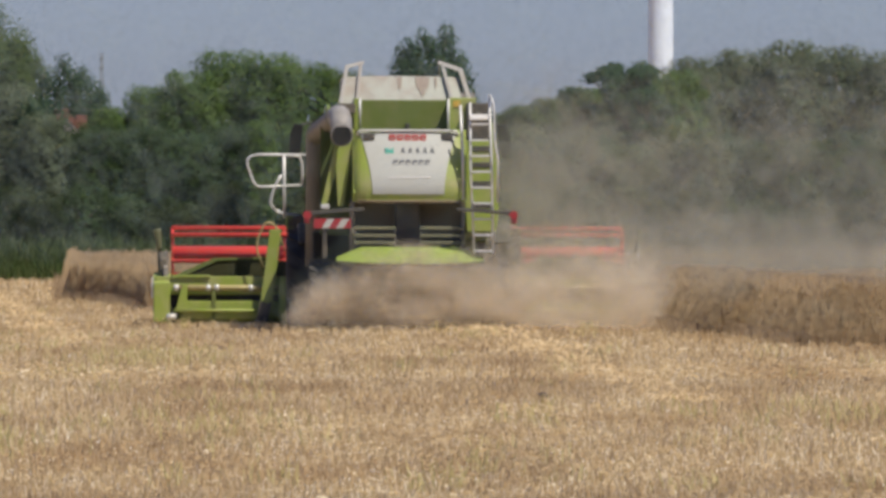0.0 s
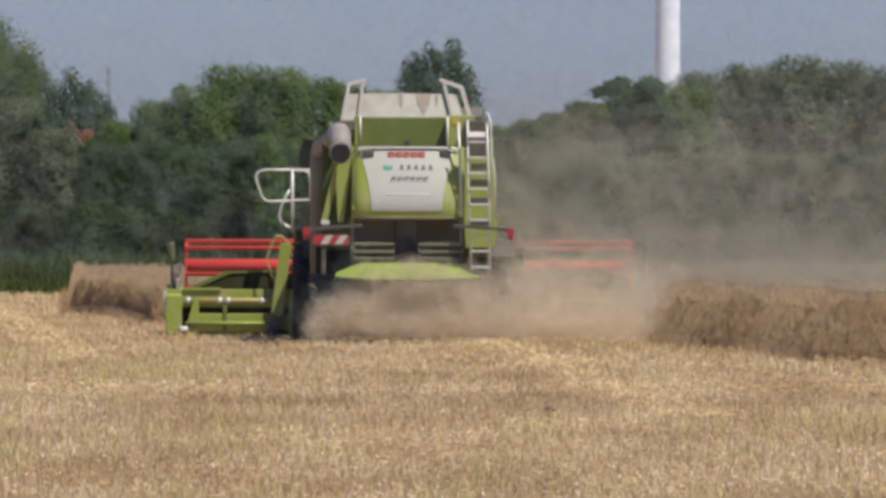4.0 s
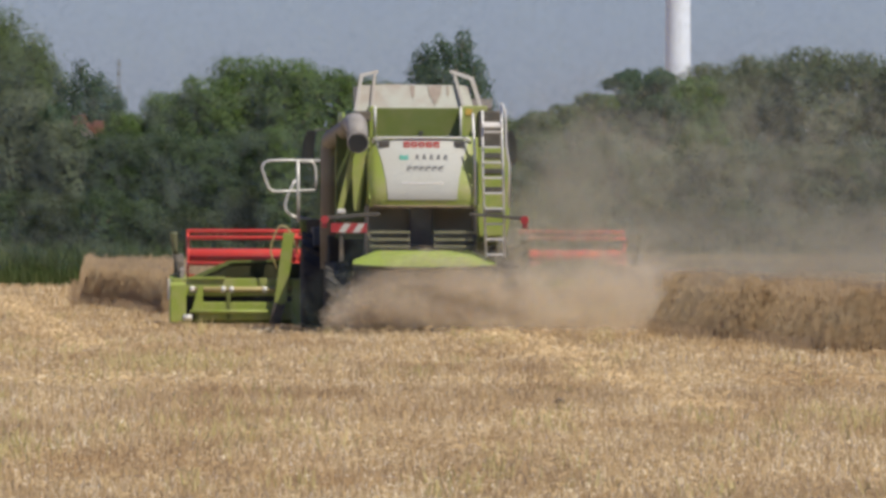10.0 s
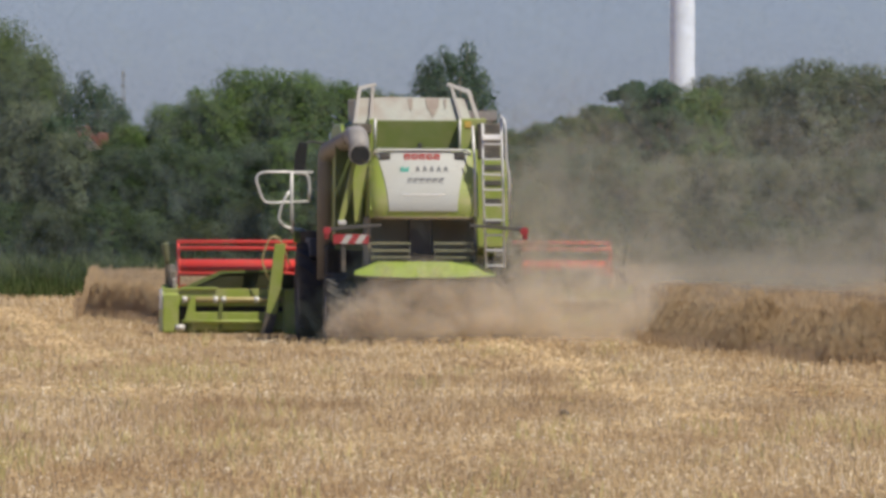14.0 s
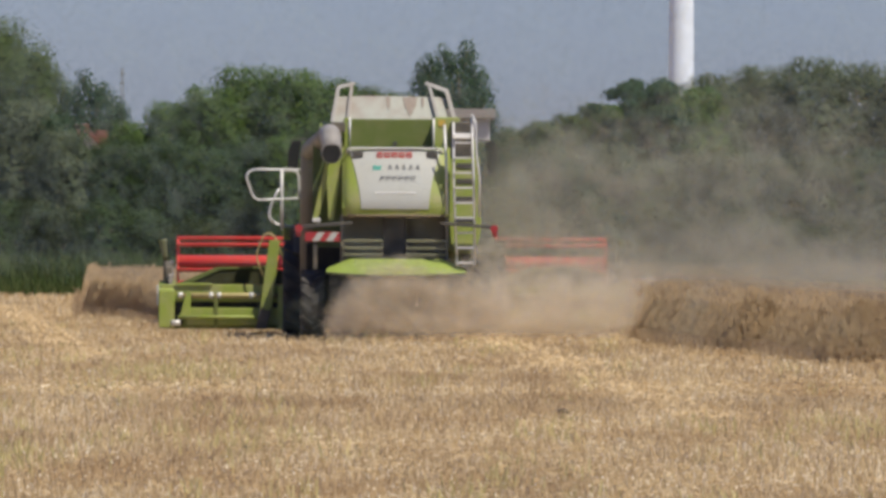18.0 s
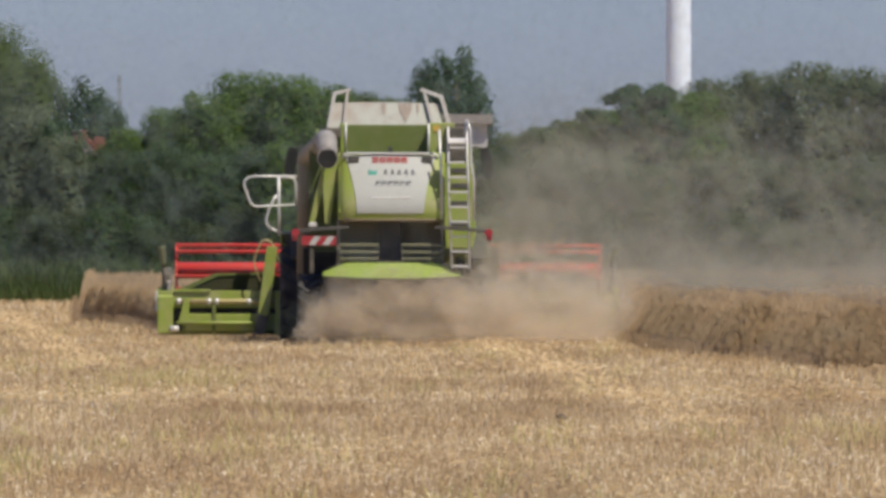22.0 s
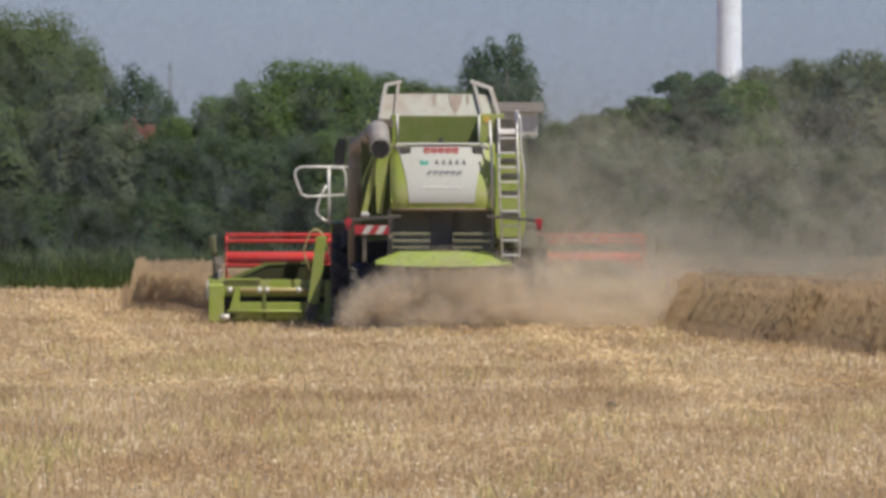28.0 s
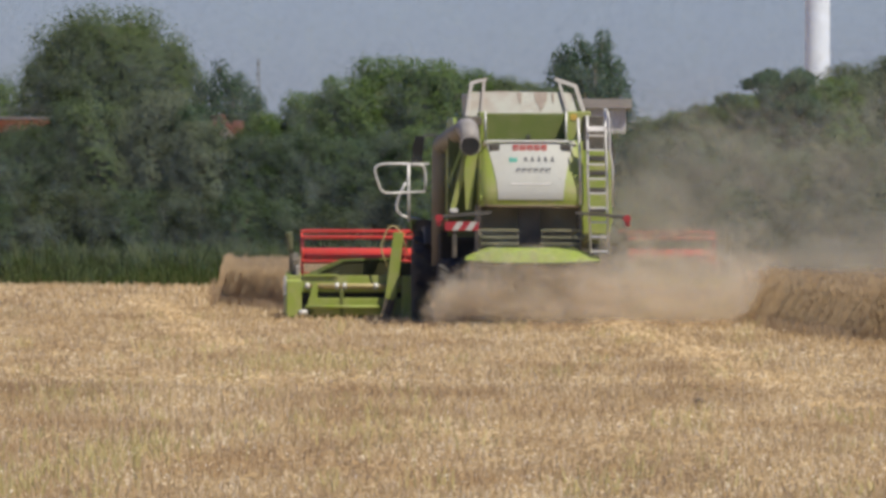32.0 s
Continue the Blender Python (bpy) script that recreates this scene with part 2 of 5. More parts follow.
def prism(points, axis, a, b, bevel=0.015, bm=None):
    """A polygon drawn across an axis ('x': y, z; 'y': x, z; 'z': x, y) and drawn out from a to b."""
    bm = bm or bmesh.new()

    def put(u, v, w):
        return {"x": (w, u, v), "y": (u, w, v), "z": (u, v, w)}[axis]
    lo, hi = [bm.verts.new(put(u, v, a)) for u, v in points], [bm.verts.new(put(u, v, b)) for u, v in points]
    fs = [bm.faces.new(lo), bm.faces.new(hi)]
    for i in range(len(points)):
        j = (i + 1) % len(points)
        fs.append(bm.faces.new((lo[i], lo[j], hi[j], hi[i])))
    bmesh.ops.recalc_face_normals(bm, faces=fs)
    if bevel:
        bmesh.ops.bevel(bm, geom=list({e for f in fs for e in f.edges}), offset=bevel, segments=2, affect="EDGES", profile=0.6)
    return bm


def tube(points, r, n=10, bm=None, ends=None):
    """A round bar along a line; ends: radius at both ends."""
    bm = bm or bmesh.new()
    pts = [Vector(p) for p in points]
    rings, up = [], None
    for i, p in enumerate(pts):
        way = (pts[min(i + 1, len(pts) - 1)] - pts[max(i - 1, 0)]).normalized()
        if up is None:
            up = way.orthogonal().normalized()
        up = (up - way * up.dot(way)).normalized()
        side = way.cross(up)
        rr = r if ends is None else ends[0] + (ends[1] - ends[0]) * i / (len(pts) - 1)
        rings.append([bm.verts.new(p + rr * (math.cos(2 * math.pi * k / n) * up + math.sin(2 * math.pi * k / n) * side)) for k in range(n)])
    for s, e in zip(rings, rings[1:]):
        for k in range(n):
            f = bm.faces.new((s[k], s[(k + 1) % n], e[(k + 1) % n], e[k]))
            f.smooth = True
    bm.faces.new(rings[0][::-1])
    bm.faces.new(rings[-1])
    return bm


def bent(points, r=0.12, steps=4):
    """The line through the points with its corners rounded."""
    pts = [Vector(p) for p in points]
    out = [pts[0]]
    for a, b, c in zip(pts, pts[1:], pts[2:]):
        p, q = b + (a - b).normalized() * min(r, (a - b).length / 2), b + (c - b).normalized() * min(r, (c - b).length / 2)
        out += [p.lerp(b, k / steps).lerp(b.lerp(q, k / steps), k / steps) for k in range(steps + 1)]
    return out + [pts[-1]]


def lathe(profile, n=36, bm=None):
    """Radius and place along x, turned round the x axis."""
    bm = bm or bmesh.new()
    rings = [[bm.verts.new((x, r * math.cos(2 * math.pi * k / n), r * math.sin(2 * math.pi * k / n))) for k in range(n)] for r, x in profile]
    for s, e in zip(rings, rings[1:]):
        for k in range(n):
            f = bm.faces.new((s[k], e[k], e[(k + 1) % n], s[(k + 1) % n]))
            f.smooth = True
    bm.faces.new(rings[0])
    bm.faces.new(rings[-1][::-1])
    bmesh.ops.recalc_face_normals(bm, faces=bm.faces)
    return bm


def skin(rows, thick, bm=None):
    """A curved plate through rows of points, with a thickness towards +y."""
    bm = bm or bmesh.new()
    vs = [[bm.verts.new(p) for p in row] for row in rows]
    fs = []
    for a, b in zip(vs, vs[1:]):
        for k in range(len(a) - 1):
            fs.append(bm.faces.new((a[k], a[k + 1], b[k + 1], b[k])))
    made = bmesh.ops.extrude_face_region(bm, geom=fs)["geom"]
    bmesh.ops.translate(bm, verts=[g for g in made if isinstance(g, bmesh.types.BMVert)], vec=(0, thick, 0))
    bmesh.ops.recalc_face_normals(bm, faces=bm.faces)
    for f in bm.faces:
        f.smooth = True
    for e in bm.edges:
        e.smooth = e.is_manifold and e.calc_face_angle(0) < 0.6
    return bm


# ---- ground ----
def wavy(x, y):
    """Gentle uneven numbers between about -1 and 1 over a plane."""
    return (np.sin(x * 1.7 + 1.3 * np.sin(y * 0.9)) + np.sin(y * 2.3 + 1.1 * np.sin(x * 1.1 + 2)) + np.sin((x + y) * 3.1 + 0.7) * 0.6 + np.sin((x - y) * 5.3 + 1.9) * 0.4) / 3


def swell(y):
    """The field's slight dips along the harvester's way."""
    return -0.075 * np.exp(-(((y - 183.0) / 3.0) ** 2)) - 0.03 * np.exp(-(((y - 188.5) / 1.6) ** 2))


def make_ground():
    xs = np.concatenate(([-3500, -900, -200, -60], np.linspace(-30, 30, 61), [60, 200, 900, 3500]))
    ys = np.concatenate(([-900, -200, 0, 30], np.linspace(60, 320, 261), [400, 600, 1200, 2500, 4500]))
    gx, gy = np.meshgrid(xs, ys)
    near = ((np.abs(gx) < 40) & (gy > 55) & (gy < 330)).astype(float)
    gz = 0.012 * wavy(gx * 0.8, gy * 0.8) * near + swell(gy) * (np.abs(gx) < 40)
    v = np.stack([gx, gy, gz], -1).reshape(-1, 3)
    a = (np.arange(len(ys) - 1)[:, None] * len(xs) + np.arange(len(xs) - 1)).ravel()
    f = np.stack([a, a + 1, a + 1 + len(xs), a + len(xs)], -1)
    tagged(new("ground", sheet_mesh("ground", v, f, SOIL)), "straw-littered soil of a harvested field", "ground", kind="structure")


def blades(x, y, z, height, width, lean, rng):
    """Upright, slightly leaning strips, bent once: arrays of corners and faces."""
    n = len(x)
    turn, way = rng.uniform(0, math.pi, n), rng.uniform(0, 2 * math.pi, n)
    out = rng.uniform(0, 1, n) * lean * height
    dx, dy = np.cos(turn) * width / 2, np.sin(turn) * width / 2
    ox, oy = np.cos(way) * out, np.sin(way) * out
    base = np.stack([x, y, z], -1)
    side = np.stack([dx, dy, np.zeros(n)], -1)
    mid = base + np.stack([ox * 0.4, oy * 0.4, height * 0.55], -1)
    top = base + np.stack([ox, oy, height], -1)
    v = np.stack([base - side, base + side, mid + side * 0.9, mid - side * 0.9, top + side * 0.55, top - side * 0.55], 1).reshape(-1, 3)
    i = np.arange(n)[:, None] * 6
    f = np.concatenate([i + [0, 1, 2, 3], i + [3, 2, 4, 5]], 1).reshape(-1, 4)
    return v, f


def strewn(x, y, z, length, width, rng, steep=0.15):
    """Loose straws lying about: thin flat strips at every turn."""
    n = len(x)
    turn, tip = rng.uniform(0, 2 * math.pi, n), rng.normal(0, steep, n)
    d = np.stack([np.cos(turn) * np.cos(tip), np.sin(turn) * np.cos(tip), np.sin(tip)], -1) * (length / 2)[:, None]
    s = np.stack([-np.sin(turn), np.cos(turn), rng.normal(0, 0.8, n)], -1)
    s *= (width / 2 / np.linalg.norm(s, axis=1))[:, None]
    c = np.stack([x, y, z], -1)
    v = np.stack([c - d - s, c + d - s, c + d + s, c - d + s], 1).reshape(-1, 3)
    return v, np.arange(4 * n).reshape(-1, 4)


def pods(x, y, z, length, width, rng, towards=None):
    """Hanging and upright ears and pods: small steep strips. towards: the side that each one shows."""
    n = len(x)
    d = np.stack([rng.normal(0, 0.32, n), rng.normal(0, 0.32, n), np.ones(n)], -1)
    d *= (length / 2 / np.linalg.norm(d, axis=1))[:, None]
    turn = rng.uniform(0, 2 * math.pi, n)
    s = np.stack([np.cos(turn), np.sin(turn), np.zeros(n)], -1) * (width / 2)[:, None]
    if towards is not None:
        s *= np.where((np.cross(s, d) * towards).sum(1) < 0, -1, 1)[:, None]
    c = np.stack([x, y, z], -1)
    v = np.stack([c - d - s, c - d + s, c + d + s, c + d - s], 1).reshape(-1, 3)
    return v, np.arange(4 * n).reshape(-1, 4)


def joined(pieces):
    vs, fs, k = [], [], 0
    for v, f in pieces:
        vs.append(v)
        fs.append(f + k)
        k += len(v)
    return np.concatenate(vs), np.concatenate(fs)


def wedge(n, y0, y1, rng, spare=1.0):
    """Places in the field that the eye sweeps, thinner with distance."""
    y = y0 + (y1 - y0) * rng.random(n) ** 1.25
    x = rng.uniform(-0.065, 0.0485, n) * y
    return x, y


# The cut line of the standing crop: its left border from near to far, then the left block.
EDGE = [(30, 157), (8.3, 159.6), (7.0, 160), (6.0, 160.6), (5.75, 164), (5.5, 167), (5.4, 172), (4.75, 172.6), (4.4, 176), (4.3, 181), (4.05, 184), (3.75, 187.5), (3.5, 191), (3.15, 196.5), (3.05, 201), (2.9, 208.3),
        (-6.3, 208.3), (-6.9, 216), (-7.46, 224), (-8.2, 229), (-9.0, 233), (-11.25, 292)]


def in_crop(x, y):
    poly = EDGE + [(40, 296), (40, 157)]
    inside = np.zeros(len(x), bool)
    for (x0, y0), (x1, y1) in zip(poly, poly[1:] + poly[:1]):
        cross = ((y0 > y) != (y1 > y)) & (x < (x1 - x0) * (y - y0) / (y1 - y0 + 1e-9) + x0)
        inside ^= cross
    return inside


def make_stubble():
    rng = np.random.default_rng(11)
    pieces = []
    for n, y0, y1, h, w in ((100000, 74, 128, 0.17, 0.014), (85000, 120, 215, 0.17, 0.02), (32000, 205, 300, 0.18, 0.034)):
        x, y = wedge(n, y0, y1, rng)
        x = np.round((x + 0.02 * y) / 0.16) * 0.16 - 0.02 * y + rng.normal(0, 0.05, n)
        keep = ~in_crop(x, y)
        x, y = x[keep], y[keep]
        tall = h * (0.75 + 0.3 * wavy(x * 0.4, y * 0.12) + rng.uniform(-0.3, 0.35, len(x)))
        pieces.append(blades(x, y, swell(y) - 0.01, np.clip(tall, 0.05, 0.32), w * rng.uniform(0.6, 1.5, len(x)), 0.45, rng))
    tagged(new("stubble", sheet_mesh("stubble", *joined(pieces), STRAW)), "short golden cut stubble over the field", "stubble", kind="stuff")
    pieces = []
    for n, y0, y1, ln, w in ((50000, 74, 140, 0.07, 0.012), (40000, 130, 300, 0.1, 0.02)):
        x, y = wedge(n, y0, y1, rng)
        keep = ~in_crop(x, y) & (wavy(x * 0.35, y * 0.09) + rng.normal(0, 0.5, n) > 0.0)
        x, y = x[keep], y[keep]
        m = len(x)
        pieces.append(strewn(x, y, rng.uniform(0.02, 0.17, m), ln * rng.uniform(0.5, 1.5, m), w * rng.uniform(0.7, 1.4, m), rng))
    tagged(new("loose_straw", sheet_mesh("loose_straw", *joined(pieces), STRAW)), "loose pale straw strewn over the stubble", "straw", kind="stuff")
    pieces = []
    for x0, y0, x1, y1, wide in ((-11.6, 245, -5.9, 158, 0.3), (-0.1, 206, 2.9, 112, 0.28)):
        n = int(abs(y1 - y0) * 42)
        s = rng.random(n)
        x = x0 + (x1 - x0) * s + rng.normal(0, wide, n) + 0.25 * wavy(s * 7, s * 3)
        y = y0 + (y1 - y0) * s
        keep = ~in_crop(x, y) & (wavy(s * 40, s * 17) > -0.45)
        x, y = x[keep], y[keep]
        n = len(x)
        pieces.append(strewn(x, y, swell(y) + rng.uniform(0.08, 0.2, n), rng.uniform(0.05, 0.14, n), rng.uniform(0.01, 0.022, n), rng, 0.5))
    tagged(new("straw_swath", sheet_mesh("straw_swath", *joined(pieces), PALESTRAW)), "pale loose straw left in swaths on the stubble", "straw", kind="stuff")
    x, y = wedge(7000, 74, 150, rng)
    keep = ~in_crop(x, y) & (wavy(x * 0.5, y * 0.13) + rng.normal(0, 0.5, len(x)) > 0.1)
    x, y = x[keep], y[keep]
    m = len(x)
    v, f = strewn(x, y, swell(y) + rng.uniform(0.1, 0.22, m), rng.uniform(0.012, 0.035, m), rng.uniform(0.008, 0.016, m), rng, 1.0)
    tagged(new("bleached_straw", sheet_mesh("bleached_straw", v, f, BLEACHED)), "bleached pale straw ends on the stubble", "straw", kind="stuff")
    cx, cy = wedge(110, 78, 210, rng)
    pieces = []
    x, y = np.repeat(cx, 30), np.repeat(cy, 30)
    x, y = x + rng.normal(0, 0.14, len(x)), y + rng.normal(0, 0.5, len(x))
    for px, py, wide, deep, n in ((-4.4, 144, 0.7, 6, 750), (-4.5, 91, 0.35, 4.5, 600), (-2.1, 100, 0.4, 5, 250), (4.4, 106, 0.4, 5, 250), (-6.3, 118, 0.45, 5, 250)):
        x, y = np.concatenate([x, px + rng.normal(0, wide, n)]), np.concatenate([y, py + rng.normal(0, deep, n)])
    keep = ~in_crop(x, y)
    x, y = x[keep], y[keep]
    v, f = blades(x, y, swell(y) - 0.01, rng.uniform(0.1, 0.3, len(x)), rng.uniform(0.01, 0.022, len(x)), 0.5, rng)
    tagged(new("field_weeds", sheet_mesh("field_weeds", v, f, WEED)), "yellow-green weed tufts among the stubble", "weeds", kind="stuff")


def ragged_end(x, y):
    """The crop stands lower towards its trampled outer border."""
    return 0.72 + 0.28 * np.clip((x / y + 0.0394) / 0.0012, 0, 1)


def make_crop():
    """Standing crop: a dense body of stalks under a top of nodding ears."""
    rng = np.random.default_rng(5)
    poly = [(30, 158.4), (7.3, 161.4), (6.8, 165.5), (6.4, 173.4), (5.3, 174.4), (4.95, 177.5), (4.8, 182), (4.1, 190), (3.6, 200), (3.4, 209.2), (-5.8, 209.4), (-6.2, 217), (-6.9, 225.5), (-7.6, 230.6), (-8.2, 234.8), (-10.4, 292), (40, 292), (40, 158)]
    bm = prism(poly, "z", -0.05, 0.86, 0)
    bmesh.ops.triangulate(bm, faces=bm.faces)
    crop = thing("standing_crop", "ripe brown standing crop beside the cut strip", "crop", kind="stuff")
    part("stalk_mass", bm, CROPMAT, crop)
    pieces, facing = [], []
    # the borders that face the eye: thin stalks behind a ragged mass of pods and leaves
    for (x0, y0), (x1, y1) in zip(EDGE, EDGE[1:]):
        if x0 > 10:
            continue
        length = math.hypot(x1 - x0, y1 - y0)
        nx, ny = (y1 - y0) / length, -(x1 - x0) / length
        high = 1.12 if x0 > 0 else 0.96
        thick = 1.0 if x0 > 3.55 else 0.3 if x0 > 0 else 0.55 if y0 < 232 else 0.05
        n = int(length * 420 * thick)
        s, deep = rng.random(n), rng.uniform(0.3, 1.4, n)
        x = x0 + (x1 - x0) * s + nx * deep + rng.normal(0, 0.06, n)
        y = y0 + (y1 - y0) * s + ny * deep + rng.normal(0, 0.06, n)
        tall = high * (0.8 + 0.06 * wavy(x * 1.9, y * 0.9) + rng.normal(0, 0.06, n))
        pieces.append(blades(x, y, np.zeros(n), np.clip(tall, 0.2, 1.2) * ragged_end(x, y), rng.uniform(0.006, 0.013, n), 0.2, rng))
        n = int(length * 260 * thick)
        s = rng.random(n)
        out = rng.uniform(-0.35, 0.2, n)
        x, y = x0 + (x1 - x0) * s + nx * out, y0 + (y1 - y0) * s + ny * out
        pieces.append(blades(x, y, np.zeros(n), rng.uniform(0.08, 0.34, n), rng.uniform(0.007, 0.017, n), 0.45, rng))
        n = int(length * 160 * thick)
        s, deep = rng.random(n), rng.uniform(0.2, 1.6, n)
        x, y = x0 + (x1 - x0) * s + nx * deep, y0 + (y1 - y0) * s + ny * deep
        pieces.append(blades(x, y, high * 0.8 * ragged_end(x, y), rng.uniform(0.1, 0.3, n) * high, rng.uniform(0.006, 0.012, n), 0.6, rng))
        # the ears and leaves hang over the foot of the stalks in uneven clumps
        m = int(length * 4500 * thick)
        s, u = rng.random(m), rng.random(m) ** 0.85
        along = s * length
        bulge = 0.12 * wavy(along * 1.7 + x0, y0 + 0.4 * u) + 0.06 * wavy(along * 5.3 + y0, 0.8 * u)
        z = high * (0.02 + 0.96 * u) + (0.07 * wavy(along * 2.3, along * 0.7 + y0) + 0.04 * wavy(along * 7.1, y0)) * u + rng.normal(0, 0.03, m) * u
        foot = np.clip(1 - u / 0.25, 0, 1)
        head = np.clip((u - 0.2) / 0.8, 0, 1)
        deep = 0.04 * foot - 0.05 + (0.55 if x0 > 0 else 0.2) * head ** 1.2 - bulge * (0.5 + 0.5 * u) + np.abs(rng.normal(0, 0.07, m))
        x = x0 + (x1 - x0) * s + nx * deep + rng.normal(0, 0.03, m)
        y = y0 + (y1 - y0) * s + ny * deep + rng.normal(0, 0.03, m)
        lift = 0.3 + 0.4 * u + 0.2 * wavy(along * 2.9 + y0, 1.2 * u) + rng.normal(0, 0.08, m)
        towards = np.stack([0.15 - 0.2 * nx + 0.35 * wavy(along * 3.7, u + x0) + rng.normal(0, 0.1, m), -0.55 - 0.25 * ny + rng.normal(0, 0.1, m), lift], -1)
        facing.append((sum(len(v) for v, f in pieces), towards))
        pieces.append(pods(x, y, z * ragged_end(x, y), rng.uniform(0.06, 0.15, m), rng.uniform(0.007, 0.016, m), rng, towards))
    # the top beyond
    n = 80000
    y = 161 + 131 * rng.random(n) ** 1.2
    x = rng.uniform(-1, 1, n) * y * 0.055
    keep = in_crop(x, y)
    x, y = x[keep], y[keep]
    high = np.where(x > 0, 1.1, 0.95)
    high = high * ragged_end(x, y)
    towards = np.array([0.15, -0.85, 0.5]) + rng.normal(0, 0.12, (len(x), 3))
    facing.append((sum(len(v) for v, f in pieces), towards))
    pieces.append(pods(x, y, high - 0.1 + 0.07 * wavy(x * 1.5, y * 0.5) + rng.normal(0, 0.05, len(x)), rng.uniform(0.05, 0.12, len(x)), rng.uniform(0.02, 0.04, len(x)), rng, towards))
    me = sheet_mesh("stalks", *joined(pieces), CROPMAT)
    # the ears of a border take their light together, as one soft mass
    normals = np.zeros((len(me.vertices), 3))
    for start, towards in facing:
        normals[start:start + 4 * len(towards)] = np.repeat(towards, 4, axis=0)
    normals /= np.maximum(np.linalg.norm(normals, axis=1), 1e-6)[:, None]
    me.normals_split_custom_set_from_vertices(normals.tolist())
    ob = new("stalks", me)
    ob.parent = crop
    rng = np.random.default_rng(19)
    n = 26000
    y = 292 + 11 * rng.random(n)
    x = rng.uniform(-1, 1, n) * 15 - 3
    h = (0.45 + 0.75 * np.clip((y - 293) / 6, 0, 1)) * (0.85 + 0.3 * wavy(x * 1.3, y) + rng.normal(0, 0.12, n))
    v, f = blades(x, y, np.zeros(n), np.clip(h, 0.1, 1.7), rng.uniform(0.02, 0.05, n), 0.5, rng)
    tagged(new("verge_grass", sheet_mesh("verge_grass", v, f, GRASS)), "tall green verge grass along the hedge", "grass", kind="stuff")


# ---- trees ----
def leaf_cloud(centres, outward, size, rng):
    """One pointed leaf spray at each place, roughly square to the way out of its clump."""
    n = len(centres)
    out = outward + rng.normal(0, 0.22, (n, 3)) + np.array([0, 0, 0.2])
    out /= np.linalg.norm(out, axis=1)[:, None]
    a = np.cross(out, rng.normal(size=(n, 3)))
    a /= np.linalg.norm(a, axis=1)[:, None]
    b = np.cross(out, a)
    s = (size * rng.uniform(0.6, 1.4, n))[:, None]
    v = np.stack([centres - a * s, centres - b * s * 0.5, centres + a * s, centres + b * s * 0.5], 1).reshape(-1, 3)
    return v, np.arange(4 * n).reshape(-1, 4)


def clump_mesh(clumps, count, seed, material, size, droop=0.0, flat=0.85, core=None):
    """Leaves round uneven clumps; a leaf takes its light like the clump and the crown that it belongs to.
    core: places and ways of larger inner leaves that close the crown."""
    rng = np.random.default_rng(seed)
    middle = np.mean([c for c, r in clumps], axis=0)
    total = sum(r * r for c, r in clumps)
    pts, ways, soft, big = [], [], [], []
    for k, (c, r) in enumerate(clumps):
        n = max(20, int(count * r * r / total))
        d = rng.normal(size=(n, 3))
        d /= np.linalg.norm(d, axis=1)[:, None]
        rad = r * (0.5 + 0.52 * rng.random(n) ** 0.6) * (1 + 0.25 * np.sin(d[:, 0] * 7 + k) * np.sin(d[:, 2] * 6 + 2 * k))
        p = c + d * rad[:, None] * np.array([1.0, 1.0, flat])
        p[:, 2] -= droop * rng.random(n) ** 2 * r
        away = (c - middle) / (np.linalg.norm(c - middle) + 0.3)
        pts.append(p)
        ways.append(d)
        soft.append(d * 0.75 + away * 0.5 + np.array([0, 0, 0.12]))
        big.append(np.ones(n))
    if core is not None:
        pts.append(core[0])
        ways.append(core[1])
        soft.append(core[1])
        big.append(np.full(len(core[0]), 2.2))
    pts = np.concatenate(pts)
    pts[:, 2] = np.clip(pts[:, 2], 0.05, None)
    v, f = leaf_cloud(pts, np.concatenate(ways), size * np.concatenate(big), rng)
    me = sheet_mesh("crown", v, f, material)
    normals = np.concatenate(soft) + rng.normal(0, 0.12, (len(pts), 3))
    normals /= np.linalg.norm(normals, axis=1)[:, None]
    me.normals_split_custom_set_from_vertices(np.repeat(normals, 4, axis=0).tolist())
    return me


def crown_mesh(height, radius, low, count, seed, material, size, lobes, droop=0.0, slim=1.0):
    """A crown of many leafy clumps of uneven size round the limbs."""
    rng = np.random.default_rng(seed)
    clumps = []
    for k in range(lobes):
        u = (k + 0.5) / lobes
        z = low + (height - low) * (u ** 0.85)
        width = radius * math.sin(math.pi * (0.18 + 0.74 * u) ** slim) ** 0.5 * (1 - (0.6 if slim > 1 else 0) * u ** 2)
        ang, out = 2.4 * k + rng.uniform(-0.5, 0.5), width * math.sqrt(rng.uniform(0.15, 1)) * 0.85
        r = radius * rng.uniform(0.2, 0.46)
        clumps.append((np.array([math.cos(ang) * out, math.sin(ang) * out, min(z, height - r * 0.8)]), r))
    n = int(count * 0.18)
    taper = 0.0 if slim <= 1 else 0.6
    u, ang = rng.random(n) ** 0.9 * 0.97, rng.uniform(0, 2 * math.pi, n)
    width = radius * 0.78 * np.sin(np.pi * (0.18 + 0.74 * u) ** slim) ** 0.5 * (1 + 0.15 * np.sin(3 * ang + 9 * u)) * rng.uniform(0.8, 1.0, n) * (1 - taper * u ** 2)
    core = (np.stack([np.cos(ang) * width, np.sin(ang) * width, low + (height - radius * 0.25 - low) * u ** 0.85], -1), np.stack([np.cos(ang), np.sin(ang), 0.2 + 0.6 * u], -1))
    return clump_mesh(clumps, count * 0.88, seed, material, size, droop, core=core), [c for c, r in clumps]


